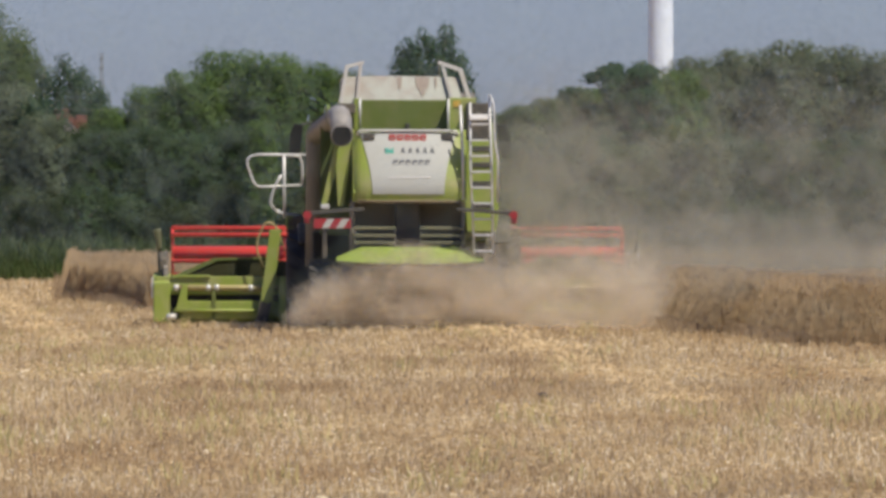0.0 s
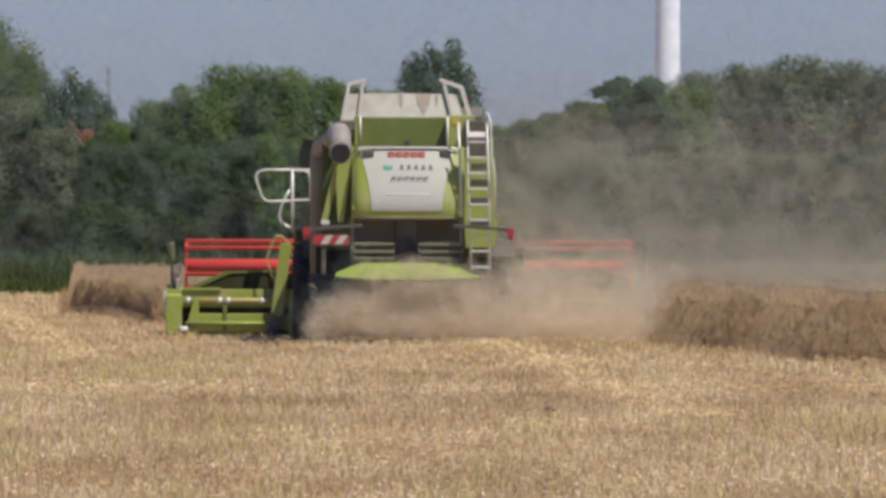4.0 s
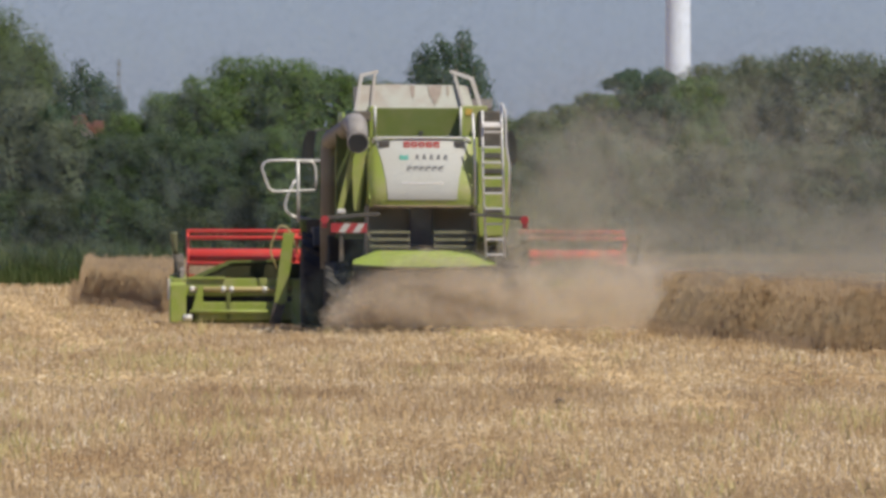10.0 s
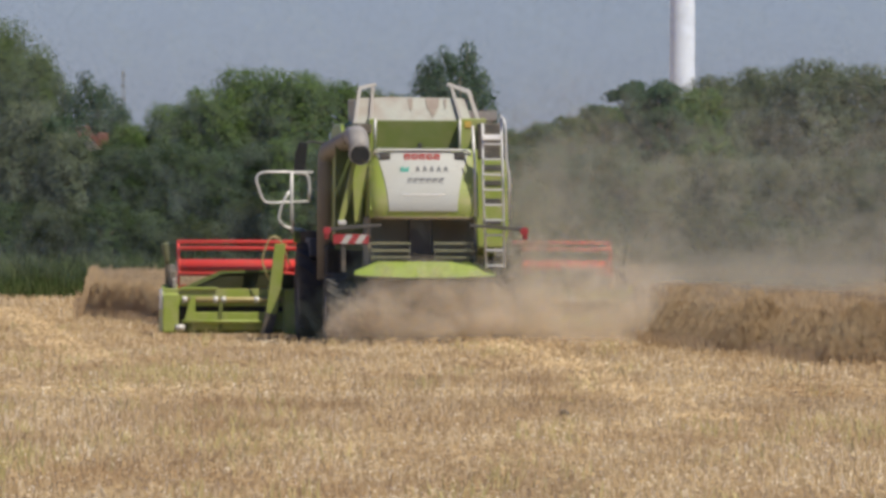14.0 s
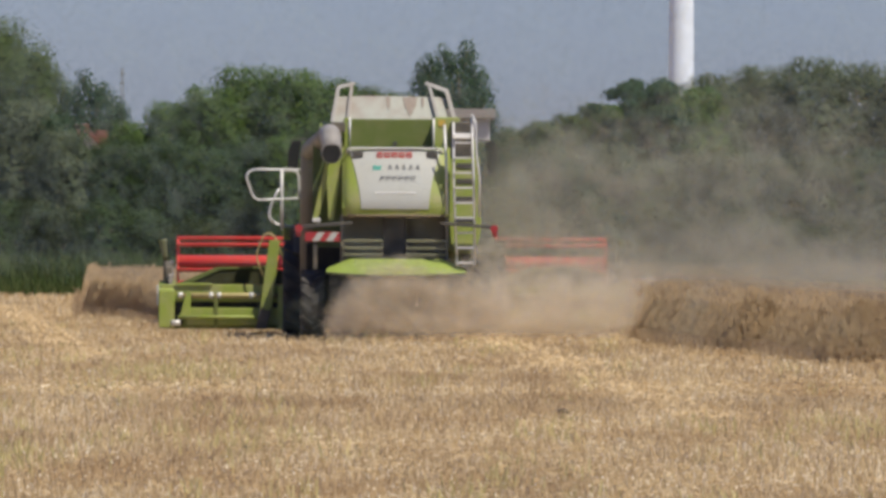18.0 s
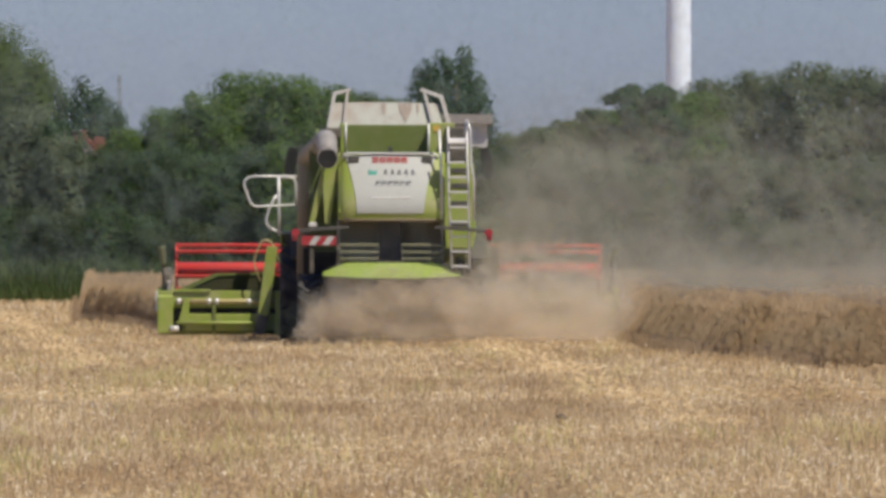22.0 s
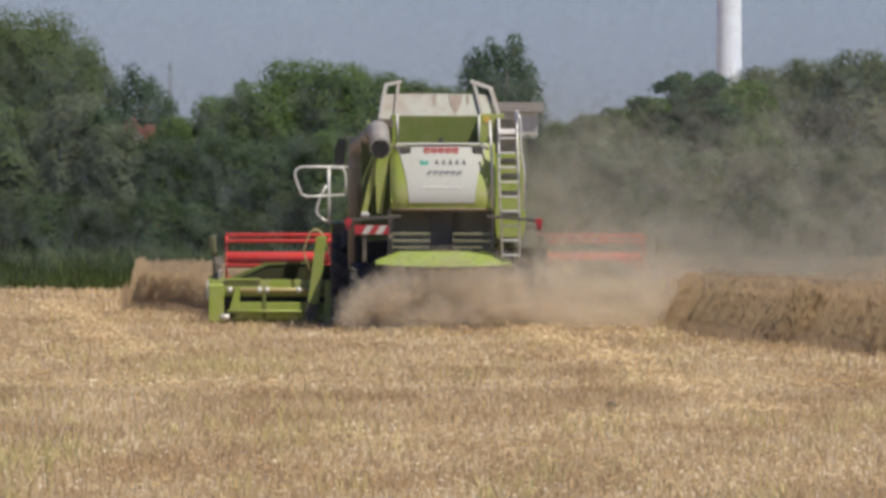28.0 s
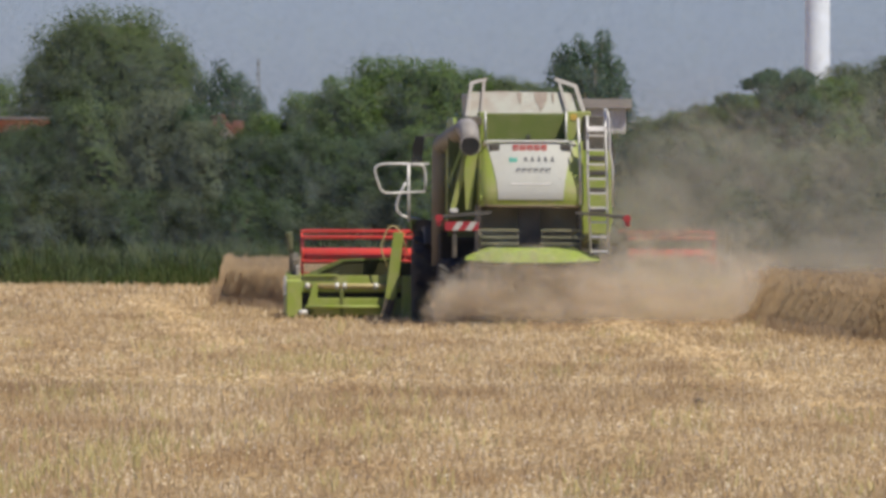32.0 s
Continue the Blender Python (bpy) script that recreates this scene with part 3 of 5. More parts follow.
def make_tree(name, x, y, height, radius, material, label, seed, low=0.12, count=9000, lobes=70, size=0.065, droop=0.0, slim=1.0, group="", crown_of=None):
    rng = random.Random(seed)
    t = thing(name, label, "tree" if "tree" in name else "shrub", pose(x, y, 0, 0, 0, rng.uniform(0, 360)), group)
    if crown_of:
        me, tips = clump_mesh(crown_of, count, seed, material, size, droop, 1.3 if slim > 1 else 0.65), [c for c, r in crown_of]
        t.matrix_basis = pose(x, y, 0)
    else:
        me, tips = crown_mesh(height, radius, height * low, int(count * 1.7), seed, material, size * 0.77, lobes, droop, slim)
    r0 = 0.018 * height + 0.03
    pts = [(rng.uniform(-0.12, 0.12) * k, rng.uniform(-0.12, 0.12) * k, height * 0.78 * k / 5 - (0.1 if k == 0 else 0)) for k in range(6)]
    trunk = part("trunk", tube(pts, r0, 8, ends=(r0 * 1.5, r0 * 0.3)), BARK, t)
    for c in tips[1::3]:
        k = min(4, max(1, int(c[2] / (height * 0.78) * 5 * 0.7)))
        part("limb", tube([pts[k], (Vector(pts[k]) + Vector(c)) / 2 + Vector((0, 0, 0.1)), tuple(c)], r0 * 0.3, 6, ends=(r0 * 0.45, r0 * 0.12)), BARK, trunk)
    crown = new("crown", me)
    crown.parent = t
    return t


def plumes(rows, rng):
    """The clumps of an upright tree with several pointed tops: x, y, foot, top and radius of each."""
    out = []
    for x, y, z0, z1, r in rows:
        for k in range(26):
            u = (k + 0.5) / 26
            wide, a = r * (1 - u ** 3.2) + 0.08, 2.4 * k + rng.uniform(-0.6, 0.6)
            size = (0.3 * r * (1 - u) + 0.3) * rng.uniform(0.8, 1.25)
            out.append((np.array([x + math.cos(a) * wide * 0.75, y + math.sin(a) * wide * 0.75, z0 + (z1 - z0) * u]), size))
    return out


def shelves(radius, low, height, rng):
    """The clumps of a tree with flat, outstretched boughs."""
    out = []
    for level in range(8):
        u = level / 7
        z = low + (height - low) * u
        reach = radius * (1 - 0.45 * u ** 2)
        for k in range(14):
            a, far = 2.4 * (k + 3 * level), reach * math.sqrt(rng.uniform(0.05, 1.0))
            out.append((np.array([math.cos(a) * far, math.sin(a) * far, z + rng.uniform(-0.25, 0.25) - 0.1 * far]), rng.uniform(0.26, 0.48)))
    for x, z, r in ((-2.0, height - 0.75, 0.2), (-1.75, height - 0.6, 0.26), (-2.2, height - 0.6, 0.13), (-1.2, height - 0.15, 0.34), (-0.7, height + 0.05, 0.28), (0.1, height + 0.02, 0.3), (0.7, height + 0.05, 0.24)):
        out.append((np.array([x, -0.2, z]), r))
    return out


def make_trees():
    g, dk, pl, ol, bl, br = (LEAVES[k] for k in ("green", "dark", "pale", "olive", "blue", "bramble"))
    # the round green trees behind the hedge
    row = [(-10.8, 318, 5.5, 1.15, 0), (-9.5, 318, 6.2, 1.25, 0), (-8.3, 317, 6.7, 1.4, 0), (-7.0, 319, 7.4, 1.55, 0), (-5.6, 318, 7.3, 1.5, 0), (-4.5, 320, 7.0, 1.3, 0), (-3.5, 330, 6.9, 1.2, 2),
           (-2.5, 331, 6.7, 1.2, 2), (-1.6, 331, 6.5, 1.1, 2)]
    for k, (x, y, h, r, s) in enumerate(row):
        make_tree("tree", x, y, h, r, g if s == 0 else ol, "rounded leafy green tree behind the field hedge", 100 + k, count=9500, group="trees behind the hedge")
    make_tree("willow_tree", -18.2, 362, 10.0, 3.2, ol, "tall grey-green drooping tree behind the brick house", 150, low=0.25, count=28560, lobes=110, size=0.080, droop=1.3)
    make_tree("willow_tree", -16.5, 361, 8.9, 1.7, ol, "shoulder of a grey-green drooping tree", 158, low=0.25, count=11424, lobes=50, size=0.068, droop=1.3)
    make_tree("willow_tree", -19.7, 362.6, 9.3, 1.7, ol, "upright grey-green tree in the willow group", 159, low=0.25, count=11424, lobes=50, size=0.068, droop=1.2)
    make_tree("willow_tree", -15.6, 360, 8.2, 1.5, ol, "lower drooping tree beside the tall one", 151, low=0.2, count=9520, lobes=50, size=0.060, droop=1.2)
    make_tree("willow_tree", -20.4, 363, 8.3, 2.0, ol, "broad lower crown of a drooping tree", 157, low=0.2, count=11424, lobes=60, size=0.060, droop=1.2)
    make_tree("willow_tree", -23.0, 366, 7.6, 2.2, g, "green tree at the end of the house", 152, low=0.2, count=9520, lobes=50, size=0.060, droop=0.6)
    rng = random.Random(32)
    spiky = plumes([(-0.35, 0, 2.5, 7.6, 0.8), (0.3, 0.1, 2.5, 7.2, 0.8), (0.95, -0.1, 2.5, 6.5, 0.65), (-1.0, 0.1, 2.5, 7.0, 0.75), (0.0, -0.4, 2.5, 7.0, 1.0), (0.6, -0.3, 2.5, 6.8, 0.8)], rng)
    make_tree("tree", -13.5, 357, 7.7, 1.5, bl, "small dark pointed tree beside the house", 153, count=26000, size=0.064, slim=1.4, crown_of=spiky)
    rng = random.Random(31)
    forked = plumes([(0.45, 0, 3.0, 8.5, 0.8), (-0.4, 0.2, 3.0, 8.45, 0.85), (-1.15, -0.1, 3.0, 7.85, 0.75), (0.85, 0.2, 3.0, 7.6, 0.7), (-0.05, -0.5, 3.0, 8.1, 1.0), (-0.85, -0.4, 3.0, 8.05, 0.8)], rng)
    make_tree("tree", -0.3, 350, 8.7, 1.5, bl, "tall dark evergreen tree with a forked top", 154, count=34000, size=0.066, slim=1.4, crown_of=forked)
    low_row = [(7.7, 316, 6.7, 1.1), (-0.5, 313, 4.9, 1.0), (0.6, 313, 4.85, 0.95), (1.6, 312, 5.3, 0.9), (2.5, 311, 5.5, 0.95), (3.4, 312, 5.75, 0.9), (4.2, 312, 6.1, 0.9), (5.0, 313, 6.1, 1.0), (6.0, 314, 6.3, 1.1), (6.9, 314, 6.55, 1.0)]
    for k, (x, y, h, r) in enumerate(low_row):
        make_tree("tree", x, y, h, r, g if k > 6 or k == 0 else ol, "green hedgerow tree seen through drifting dust", 170 + k, count=9000, group="hedgerow trees")
    make_tree("tree", 5.9, 310.5, 6.7, 1.9, bl, "dark hedgerow tree with flat outstretched boughs", 188, count=27000, size=0.06, crown_of=shelves(1.75, 2.6, 6.5, rng))
    make_tree("shrub", -5.7, 302.8, 4.95, 0.85, g, "light green pointed shrub before the hedge", 189, low=0.1, count=7000, lobes=50, size=0.06, slim=1.3)
    make_tree("shrub", -12.6, 305.6, 5.15, 1.2, pl, "broad grey-green bush standing before the hedge", 187, low=0.05, count=9000, lobes=60, size=0.06)
    pale_row = [(8.2, 318, 7.2, 1.25), (9.6, 319, 7.5, 1.45), (11.2, 318, 7.75, 1.5), (12.8, 319, 7.6, 1.5), (14.4, 318, 7.4, 1.4), (15.9, 319, 7.5, 1.4)]
    for k, (x, y, h, r) in enumerate(pale_row):
        make_tree("tree", x, y, h, r, pl, "dusty silver-green tree in the hedgerow", 190 + k, count=10500, droop=0.4, group="silvery hedgerow trees")
    # the lower hedge: tall shrubs, and brambles in front of them
    kinds = []
    looks = ((dk, "dark green hedge shrub"), (bl, "blue-green hedge shrub"), (pl, "grey-green poplar shrub in the hedge"), (ol, "olive green hedge shrub"), (g, "fresh green hedge shrub"))
    for k, (m, lab) in enumerate(looks):
        kinds.append(make_tree("shrub", 18.2 + k * 1.3, 307.5 + 0.5 * (k % 2), 5.0, 1.35, m, lab + " at the field edge", 220 + k, low=0.05, count=7600, lobes=75, size=0.067, group="hedge shrubs"))
    low = []
    for k in range(3):
        low.append(make_tree("bramble_shrub", 18.0 + k * 1.4, 304.2, 2.7, 1.2, br if k < 2 else dk, "low brownish green bramble below the hedge", 240 + k, low=0.04, count=4500, lobes=30, size=0.06, group="brambles"))
    rng = random.Random(4)
    order = (3, 2, 2, 1, 0, 2, 0, 1, 0, 0, 0, 3, 0, 1, 0, 3, 0, 3, 1, 2)
    x, k = -16.0, 0
    while x < 17.5:
        tall = rng.uniform(0.92, 1.06) * (1.2 if x < -12.5 else 0.9 if x < -10.9 else 0.93)
        copy_thing(kinds[order[k % 20]], pose(x, 308 + rng.uniform(-0.8, 1.2), 0, 0, 0, rng.uniform(0, 360))).scale = (1, 1, tall)
        x += rng.uniform(0.95, 1.25)
        k += 1
    for gx, gh in ((-22.6, 1.1), (-21.7, 1.05), (-20.9, 1.1), (-19.9, 1.0), (-19.0, 0.97), (-18.1, 1.02), (-17.0, 1.02), (-16.7, 1.18)):
        copy_thing(kinds[0 if gh > 0.9 else 3], pose(gx, 310, 0, 0, 0, rng.uniform(0, 360))).scale = (1, 1, gh)
    for gx, gh in ((-10.8, 0.97), (-9.9, 0.93), (-9.0, 0.96), (-8.1, 0.9)):
        copy_thing(kinds[0], pose(gx, 306.3, 0, 0, 0, rng.uniform(0, 360))).scale = (1, 1, gh)
    x = -22.0
    while x < 17.5:
        copy_thing(rng.choice(low), pose(x, 304.2 + rng.uniform(-0.6, 0.8), 0, 0, 0, rng.uniform(0, 360))).scale = (1, 1, rng.uniform(0.8, 1.15))
        x += rng.uniform(0.9, 1.3)


# ---- buildings far off ----
def make_buildings():
    house = thing("brick_house", "low orange-brick house with grey roof behind the hedge", "house", pose(-17.3, 345, 0))
    part("wall", box(-4.6, 1.4, 0, 7, 0, 5.5, 0.02), BRICK, house)
    part("gable", prism([(-0.1, 5.5), (7.1, 5.5), (3.5, 5.6)], "x", -4.5, -4.2, 0.01), BRICK, house)
    part("roof", prism([(-0.45, 5.44), (-0.45, 5.48), (3.5, 5.6), (3.5, 5.56)], "x", -4.85, 1.6, 0.01), ROOFTILE, house)
    part("roof", prism([(7.45, 5.44), (7.45, 5.48), (3.5, 5.6), (3.5, 5.56)], "x", -4.85, 1.6, 0.01), ROOFTILE, house)
    part("gutter", tube([(-4.85, -0.5, 5.46), (1.6, -0.5, 5.46)], 0.03), DARK, house)
    w = part("window", box(-4.65, -3.75, -0.05, 0.06, 3.6, 4.9), WHITE, house)
    part("pane", box(-4.58, -3.82, -0.07, -0.045, 3.68, 4.82, 0.005), DARK, w)
    gable = thing("gabled_house", "pale gabled house with a weathered red tile roof", "house", pose(-13.3, 344, -0.05, 0, 0, 6))
    part("wall", prism([(-2.3, 0), (-2.3, 3.1), (0, 5.4), (1.15, 4.3), (1.15, 0)], "y", 0, 6, 0.01), RENDERWALL, gable)
    for side, end in ((-1, 2.6), (1, 1.4)):
        part("roof_slope", prism([(0, 5.42), (side * end, 5.42 - end), (side * end, 5.6 - end), (0, 5.64)], "y", -0.25, 6.2, 0.01), REDTILE, gable)
        for k in range(8):
            a, b = k * end / 8, (k + 1) * end / 8
            part("tile_course", prism([(side * a, 5.645 - a), (side * b, 5.645 - b), (side * b, 5.68 - b), (side * a, 5.66 - a)], "y", -0.27, 6.2, 0), REDTILE, gable)
    part("ridge", tube([(0, -0.3, 5.65), (0, 6.2, 5.65)], 0.07, 8), REDTILE, gable)
    part("barge_board", prism([(-0.25, 5.12), (-0.95, 4.42), (-0.95, 4.6), (-0.25, 5.3)], "y", -0.31, -0.275, 0.004), BRIGHTWHITE, gable)
    part("chimney", box(0.5, 0.9, 2.0, 2.4, 4.6, 5.5, 0.02), REDTILE, gable)
    barn = thing("grey_barn", "pale grey building with a brown roof behind the trees", "building", pose(1.3, 331, 0))
    part("wall", box(-1.9, -0.42, 0, 6, 0, 5.78, 0.03), RENDERWALL, barn)
    part("roof", prism([(-0.3, 5.78), (6.3, 5.78), (5.0, 6.12), (1.0, 6.12)], "x", -2.1, -0.22, 0.03), BROWNROOF, barn)
    tower = thing("wind_turbine_tower", "white tapered steel tower of a wind turbine", "tower", pose(35.6, 1600, 0))
    bm = tube([(0, 0, k * 10.0) for k in range(9)], 2.2, 40, ends=(2.25, 1.75))
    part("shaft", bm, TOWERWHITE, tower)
    part("foundation", tube([(0, 0, -0.3), (0, 0, 0.4)], 3.2, 32), RENDERWALL, tower)
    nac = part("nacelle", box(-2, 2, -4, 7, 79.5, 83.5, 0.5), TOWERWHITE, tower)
    hub = part("hub", tube([(0, -4, 81.5), (0, -6.5, 81.5)], 1.6, 20, ends=(1.7, 0.6)), TOWERWHITE, nac)
    for a in (20, 140, 260):
        d = Vector((math.sin(radians(a)), 0, math.cos(radians(a))))
        part("blade", tube([Vector((0, -5.2, 81.5)) + d * s for s in (0, 8, 20, 36)], 0.8, 8, ends=(1.1, 0.15)), TOWERWHITE, nac)
    cable = thing("overhead_cable", "thin grey overhead cable above the hedge", "cable", pose(0, 330, 0))
    part("wire", tube([(-22 + k * 1.5, 0, 5.75 - 0.25 * math.sin(math.pi * k / 13)) for k in range(14)], 0.01, 6), DARK, cable)
    for x in (-22, -2.5):
        part("pole", tube([(x, 0, -0.3), (x, 0, 5.85)], 0.09, 8, ends=(0.11, 0.07)), BARK, cable)
    mast = thing("lattice_mast", "thin far lattice mast above the trees", "mast", pose(-42.0, 1200, 0))
    for x in (-0.4, 0.4):
        part("leg", tube([(x, 0, 0), (x * 0.25, 0, 20.5)], 0.05, 6), DARK, mast)
    for z in (3, 6, 9, 12, 14.5, 17, 18.6, 19.8):
        part("brace", tube([(-0.7 + z * 0.02, 0, z), (0.7 - z * 0.02, 0, z)], 0.06, 6), DARK, mast)


# ---- the harvester: its own space has x to its right, y ahead, z up; y = 0 at the chaff spreader ----
def make_wheel(name, parent, x, y, r, w, rim_r, lugs, label, cover):
    hub = part(name, lathe([(rim_r, -w * 0.42), (rim_r * 1.02, -w * 0.3), (rim_r * 0.5, -w * 0.12), (0.12, -w * 0.12), (0.12, w * 0.12), (rim_r * 0.5, w * 0.12), (rim_r * 1.02, w * 0.3), (rim_r, w * 0.42)], 28),
               RENDERWALL, parent, label, pose(x, y, r))
    prof = [(rim_r, -w * 0.4), (rim_r + 0.06, -w * 0.47), (r * 0.84, -w * 0.5), (r * 0.93, -w * 0.45), (r * 0.965, -w * 0.3), (r * 0.97, 0), (r * 0.965, w * 0.3), (r * 0.93, w * 0.45), (r * 0.84, w * 0.5), (rim_r + 0.06, w * 0.47), (rim_r, w * 0.4)]
    part("tyre", lathe(prof, 48), RUBBER, hub)
    bm = bmesh.new()
    for k in range(lugs):
        for side in (-1, 1):
            a = 2 * math.pi * (k + (0.5 if side > 0 else 0)) / lugs
            made = bmesh.ops.create_cube(bm, size=1)["verts"]
            m = Matrix.Rotation(a, 4, "X") @ Matrix.Translation((side * w * 0.24, 0, r * 0.968)) @ Matrix.Rotation(side * 0.7, 4, "Z") @ Matrix.Diagonal((w * 0.58, 0.05, r * 0.065, 1))
            bmesh.ops.transform(bm, matrix=m, verts=made)
    part("tread", bm, cover, hub)
    bm = bmesh.new()
    for k in range(8):
        a = 2 * math.pi * k / 8
        tube([(-w * 0.17, 0.2 * math.cos(a), 0.2 * math.sin(a)), (w * 0.17, 0.2 * math.cos(a), 0.2 * math.sin(a))], 0.022, 6, bm)
    part("wheel_bolts", bm, STEEL, hub)
    return hub


def hood_y(z):
    """Depth of the curved tail hood at a height."""
    u = (z - 2.5) / 1.4
    return 0.22 + 0.5 * max(0, u) ** 1.4 + 0.25 * max(0, 0.16 - u) ** 1.0 * 2


def leaning(bm):
    """Lean a frame forward with the tank flap behind it."""
    for v in bm.verts:
        v.co.y += 0.7 * (v.co.z - 4.3)
    return bm


def make_harvester():
    h = thing("combine_harvester", "light green combine harvester with white tail panel and red reel", "combine harvester")
    moving = {}
    # main body
    part("body", prism([(2.3, 1.75), (2.3, 4.05), (2.9, 4.3), (5.6, 4.3), (6.0, 4.1), (6.0, 1.75), (5.4, 1.5), (3.0, 1.5)], "x", -1.5, 1.5, 0.05), GREEN, h)
    part("side_panel", prism([(2.2, 2.0), (2.2, 3.95), (5.7, 3.95), (5.7, 2.3), (4.6, 2.0)], "x", -1.6, -1.505, 0.03), GREEN, h)
    part("side_panel", prism([(2.2, 2.0), (2.2, 3.95), (5.7, 3.95), (5.7, 2.3), (4.6, 2.0)], "x", 1.505, 1.6, 0.03), GREEN, h)
    part("chassis", box(-1.1, 1.1, 1.4, 6.6, 0.95, 1.6, 0.04), DUSTYDARK, h)
    # skirts painted near-black for the shade below the body
    part("side_skirt", box(-1.48, -1.3, 2.4, 4.3, 1.1, 1.95, 0.03), SHADEBLACK, h)
    part("side_skirt", box(1.3, 1.48, 2.4, 4.3, 1.1, 1.95, 0.03), SHADEBLACK, h)
    # dark panels added over the body, painting the recess as if in shade
    part("recess_shade_panel", box(-1.63, -1.06, 2.08, 2.19, 1.85, 4.0, 0.01), RECESS, h)
    part("recess_shade_panel", box(-1.55, -1.0, 2.1, 2.2, 1.2, 1.845, 0.01), SHADEBLACK, h)
    # tail hood with its white panel
    zs = [2.47, 2.52, 2.58, 2.66, 2.8, 3.0, 3.2, 3.4, 3.6, 3.72, 3.8]
    hood = part("tail_hood", skin([[(x, hood_y(z) + 0.06 * (abs(x) / 0.95) ** 4 + 0.5 * max(0, abs(x) - 0.9) ** 2 / 0.16 * 1.6, z) for x in (-1.06, -1.02, -0.97, -0.9, -0.75, -0.5, -0.2, 0.2, 0.5, 0.75, 0.9, 0.97, 1.02, 1.05)] for z in zs], 0.05), GREEN, h)
    pz = [2.6, 2.66, 2.8, 3.0, 3.2, 3.4, 3.55, 3.66, 3.75]
    rows = []
    for z in pz:
        w = 0.66 + 0.24 * ((z - 2.6) / 1.15) ** 1.7
        rows.append([(-0.03 + w * s, hood_y(z) - 0.014 + 0.06 * abs(w * s / 0.95) ** 4, z) for s in (-1, -0.6, -0.2, 0.2, 0.6, 1)])
    panel = part("tail_panel", skin(rows, 0.02), WHITE, hood, "white tail panel with printed marks")
    z = 3.64
    for k in range(5):
        x = -0.385 + k * 0.142
        part("red_mark", box(x, x + 0.118, hood_y(z) - 0.035, hood_y(z) - 0.01, z - 0.07, z + 0.07, 0.008), MARKRED, panel)
        part("red_mark_gap", box(x + 0.04, x + 0.085, hood_y(z) - 0.038, hood_y(z) - 0.034, z - 0.02 + 0.02 * (k % 2), z + 0.01 + 0.02 * (k % 2), 0), WHITE, panel)
    z = 3.41
    part("teal_mark", prism([(-0.46, z - 0.06), (-0.3, z - 0.05), (-0.3, z + 0.065), (-0.34, z + 0.02), (-0.46, z + 0.05)], "y", hood_y(z) - 0.035, hood_y(z) - 0.012, 0.004), TEAL, panel)
    for k in range(5):
        x = -0.17 + k * 0.135
        part("grey_mark", prism([(x, z - 0.055), (x + 0.025, z - 0.055), (x + 0.055, z + 0.055), (x + 0.03, z + 0.06)], "y", hood_y(z) - 0.035, hood_y(z) - 0.012, 0.002), INK, panel)
        part("grey_mark", prism([(x + 0.06, z - 0.055), (x + 0.085, z - 0.055), (x + 0.06, z + 0.05), (x + 0.04, z + 0.05)], "y", hood_y(z) - 0.0345, hood_y(z) - 0.0125, 0.002), INK, panel)
    z = 3.19
    for k in range(6):
        x = -0.34 + k * 0.12
        part("grey_mark", prism([(x, z - 0.055), (x + 0.1, z - 0.055), (x + 0.1, z - 0.035), (x + 0.035, z - 0.035), (x + 0.05, z + 0.03), (x + 0.115, z + 0.03), (x + 0.12, z + 0.05), (x + 0.03, z + 0.05)], "y", hood_y(z) - 0.03, hood_y(z) - 0.012, 0), INK, panel)
    # the crease's bright line is painted on as a whiter strip
    part("crease_highlight", box(-0.42, 0.38, hood_y(2.92) - 0.026, hood_y(2.92) - 0.012, 2.905, 2.925, 0.004), BRIGHTWHITE, panel)
    for s in (-1, 1):
        part("work_lamp", box(-0.03 + s * 0.72 - 0.1, -0.03 + s * 0.72 + 0.1, hood_y(3.68) - 0.05, hood_y(3.68) + 0.03, 3.6, 3.73, 0.02), DARK, hood)
    part("hood_rim", tube(bent([(-0.97, 0.66, 3.68), (-0.95, 0.62, 3.78), (0.86, 0.62, 3.78), (0.9, 0.66, 3.69)], 0.08), 0.022, 8), PALE, hood)
    # brown lip: dust on the edge plus the shadow fade below the hood
    part("hood_lip", tube([(x, hood_y(2.47) + 0.06 * (abs(x) / 0.95) ** 4 + 0.02, 2.475) for x in (-0.95, -0.7, -0.35, 0, 0.35, 0.7, 0.94)], 0.038, 8), LIPDUSTSHADE, hood, "dusty lower edge of the hood with its fading shade painted in")
    part("hood_side", prism([(0.45, 2.5), (0.4, 2.62), (0.62, 3.3), (0.82, 3.8), (2.35, 3.8), (2.35, 2.5)], "x", -1.045, -1.0, 0.008), GREEN, hood)
    part("hood_side", prism([(0.45, 2.5), (0.4, 2.62), (0.62, 3.3), (0.82, 3.8), (2.35, 3.8), (2.35, 2.5)], "x", 0.985, 1.03, 0.008), GREEN, hood)
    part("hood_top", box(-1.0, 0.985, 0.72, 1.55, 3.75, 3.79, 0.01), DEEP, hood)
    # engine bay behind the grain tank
    # the wall's recessed shade is in its paint colour
    bay = part("engine_bay", box(-0.92, 0.82, 1.5, 2.4, 3.76, 4.36, 0.02), DEEP, h, "green wall of the engine bay, painted darker for its shade")
    part("bay_latch", box(-0.06, 0.02, 1.44, 1.5, 3.83, 3.92, 0.01), DARK, bay)
    part("corner_post", box(0.74, 1.24, 1.15, 2.35, 3.5, 4.4, 0.03), GREEN, bay)
    part("corner_sticker", box(0.82, 0.95, 1.135, 1.149, 4.22, 4.34, 0.002), ORANGE, bay)
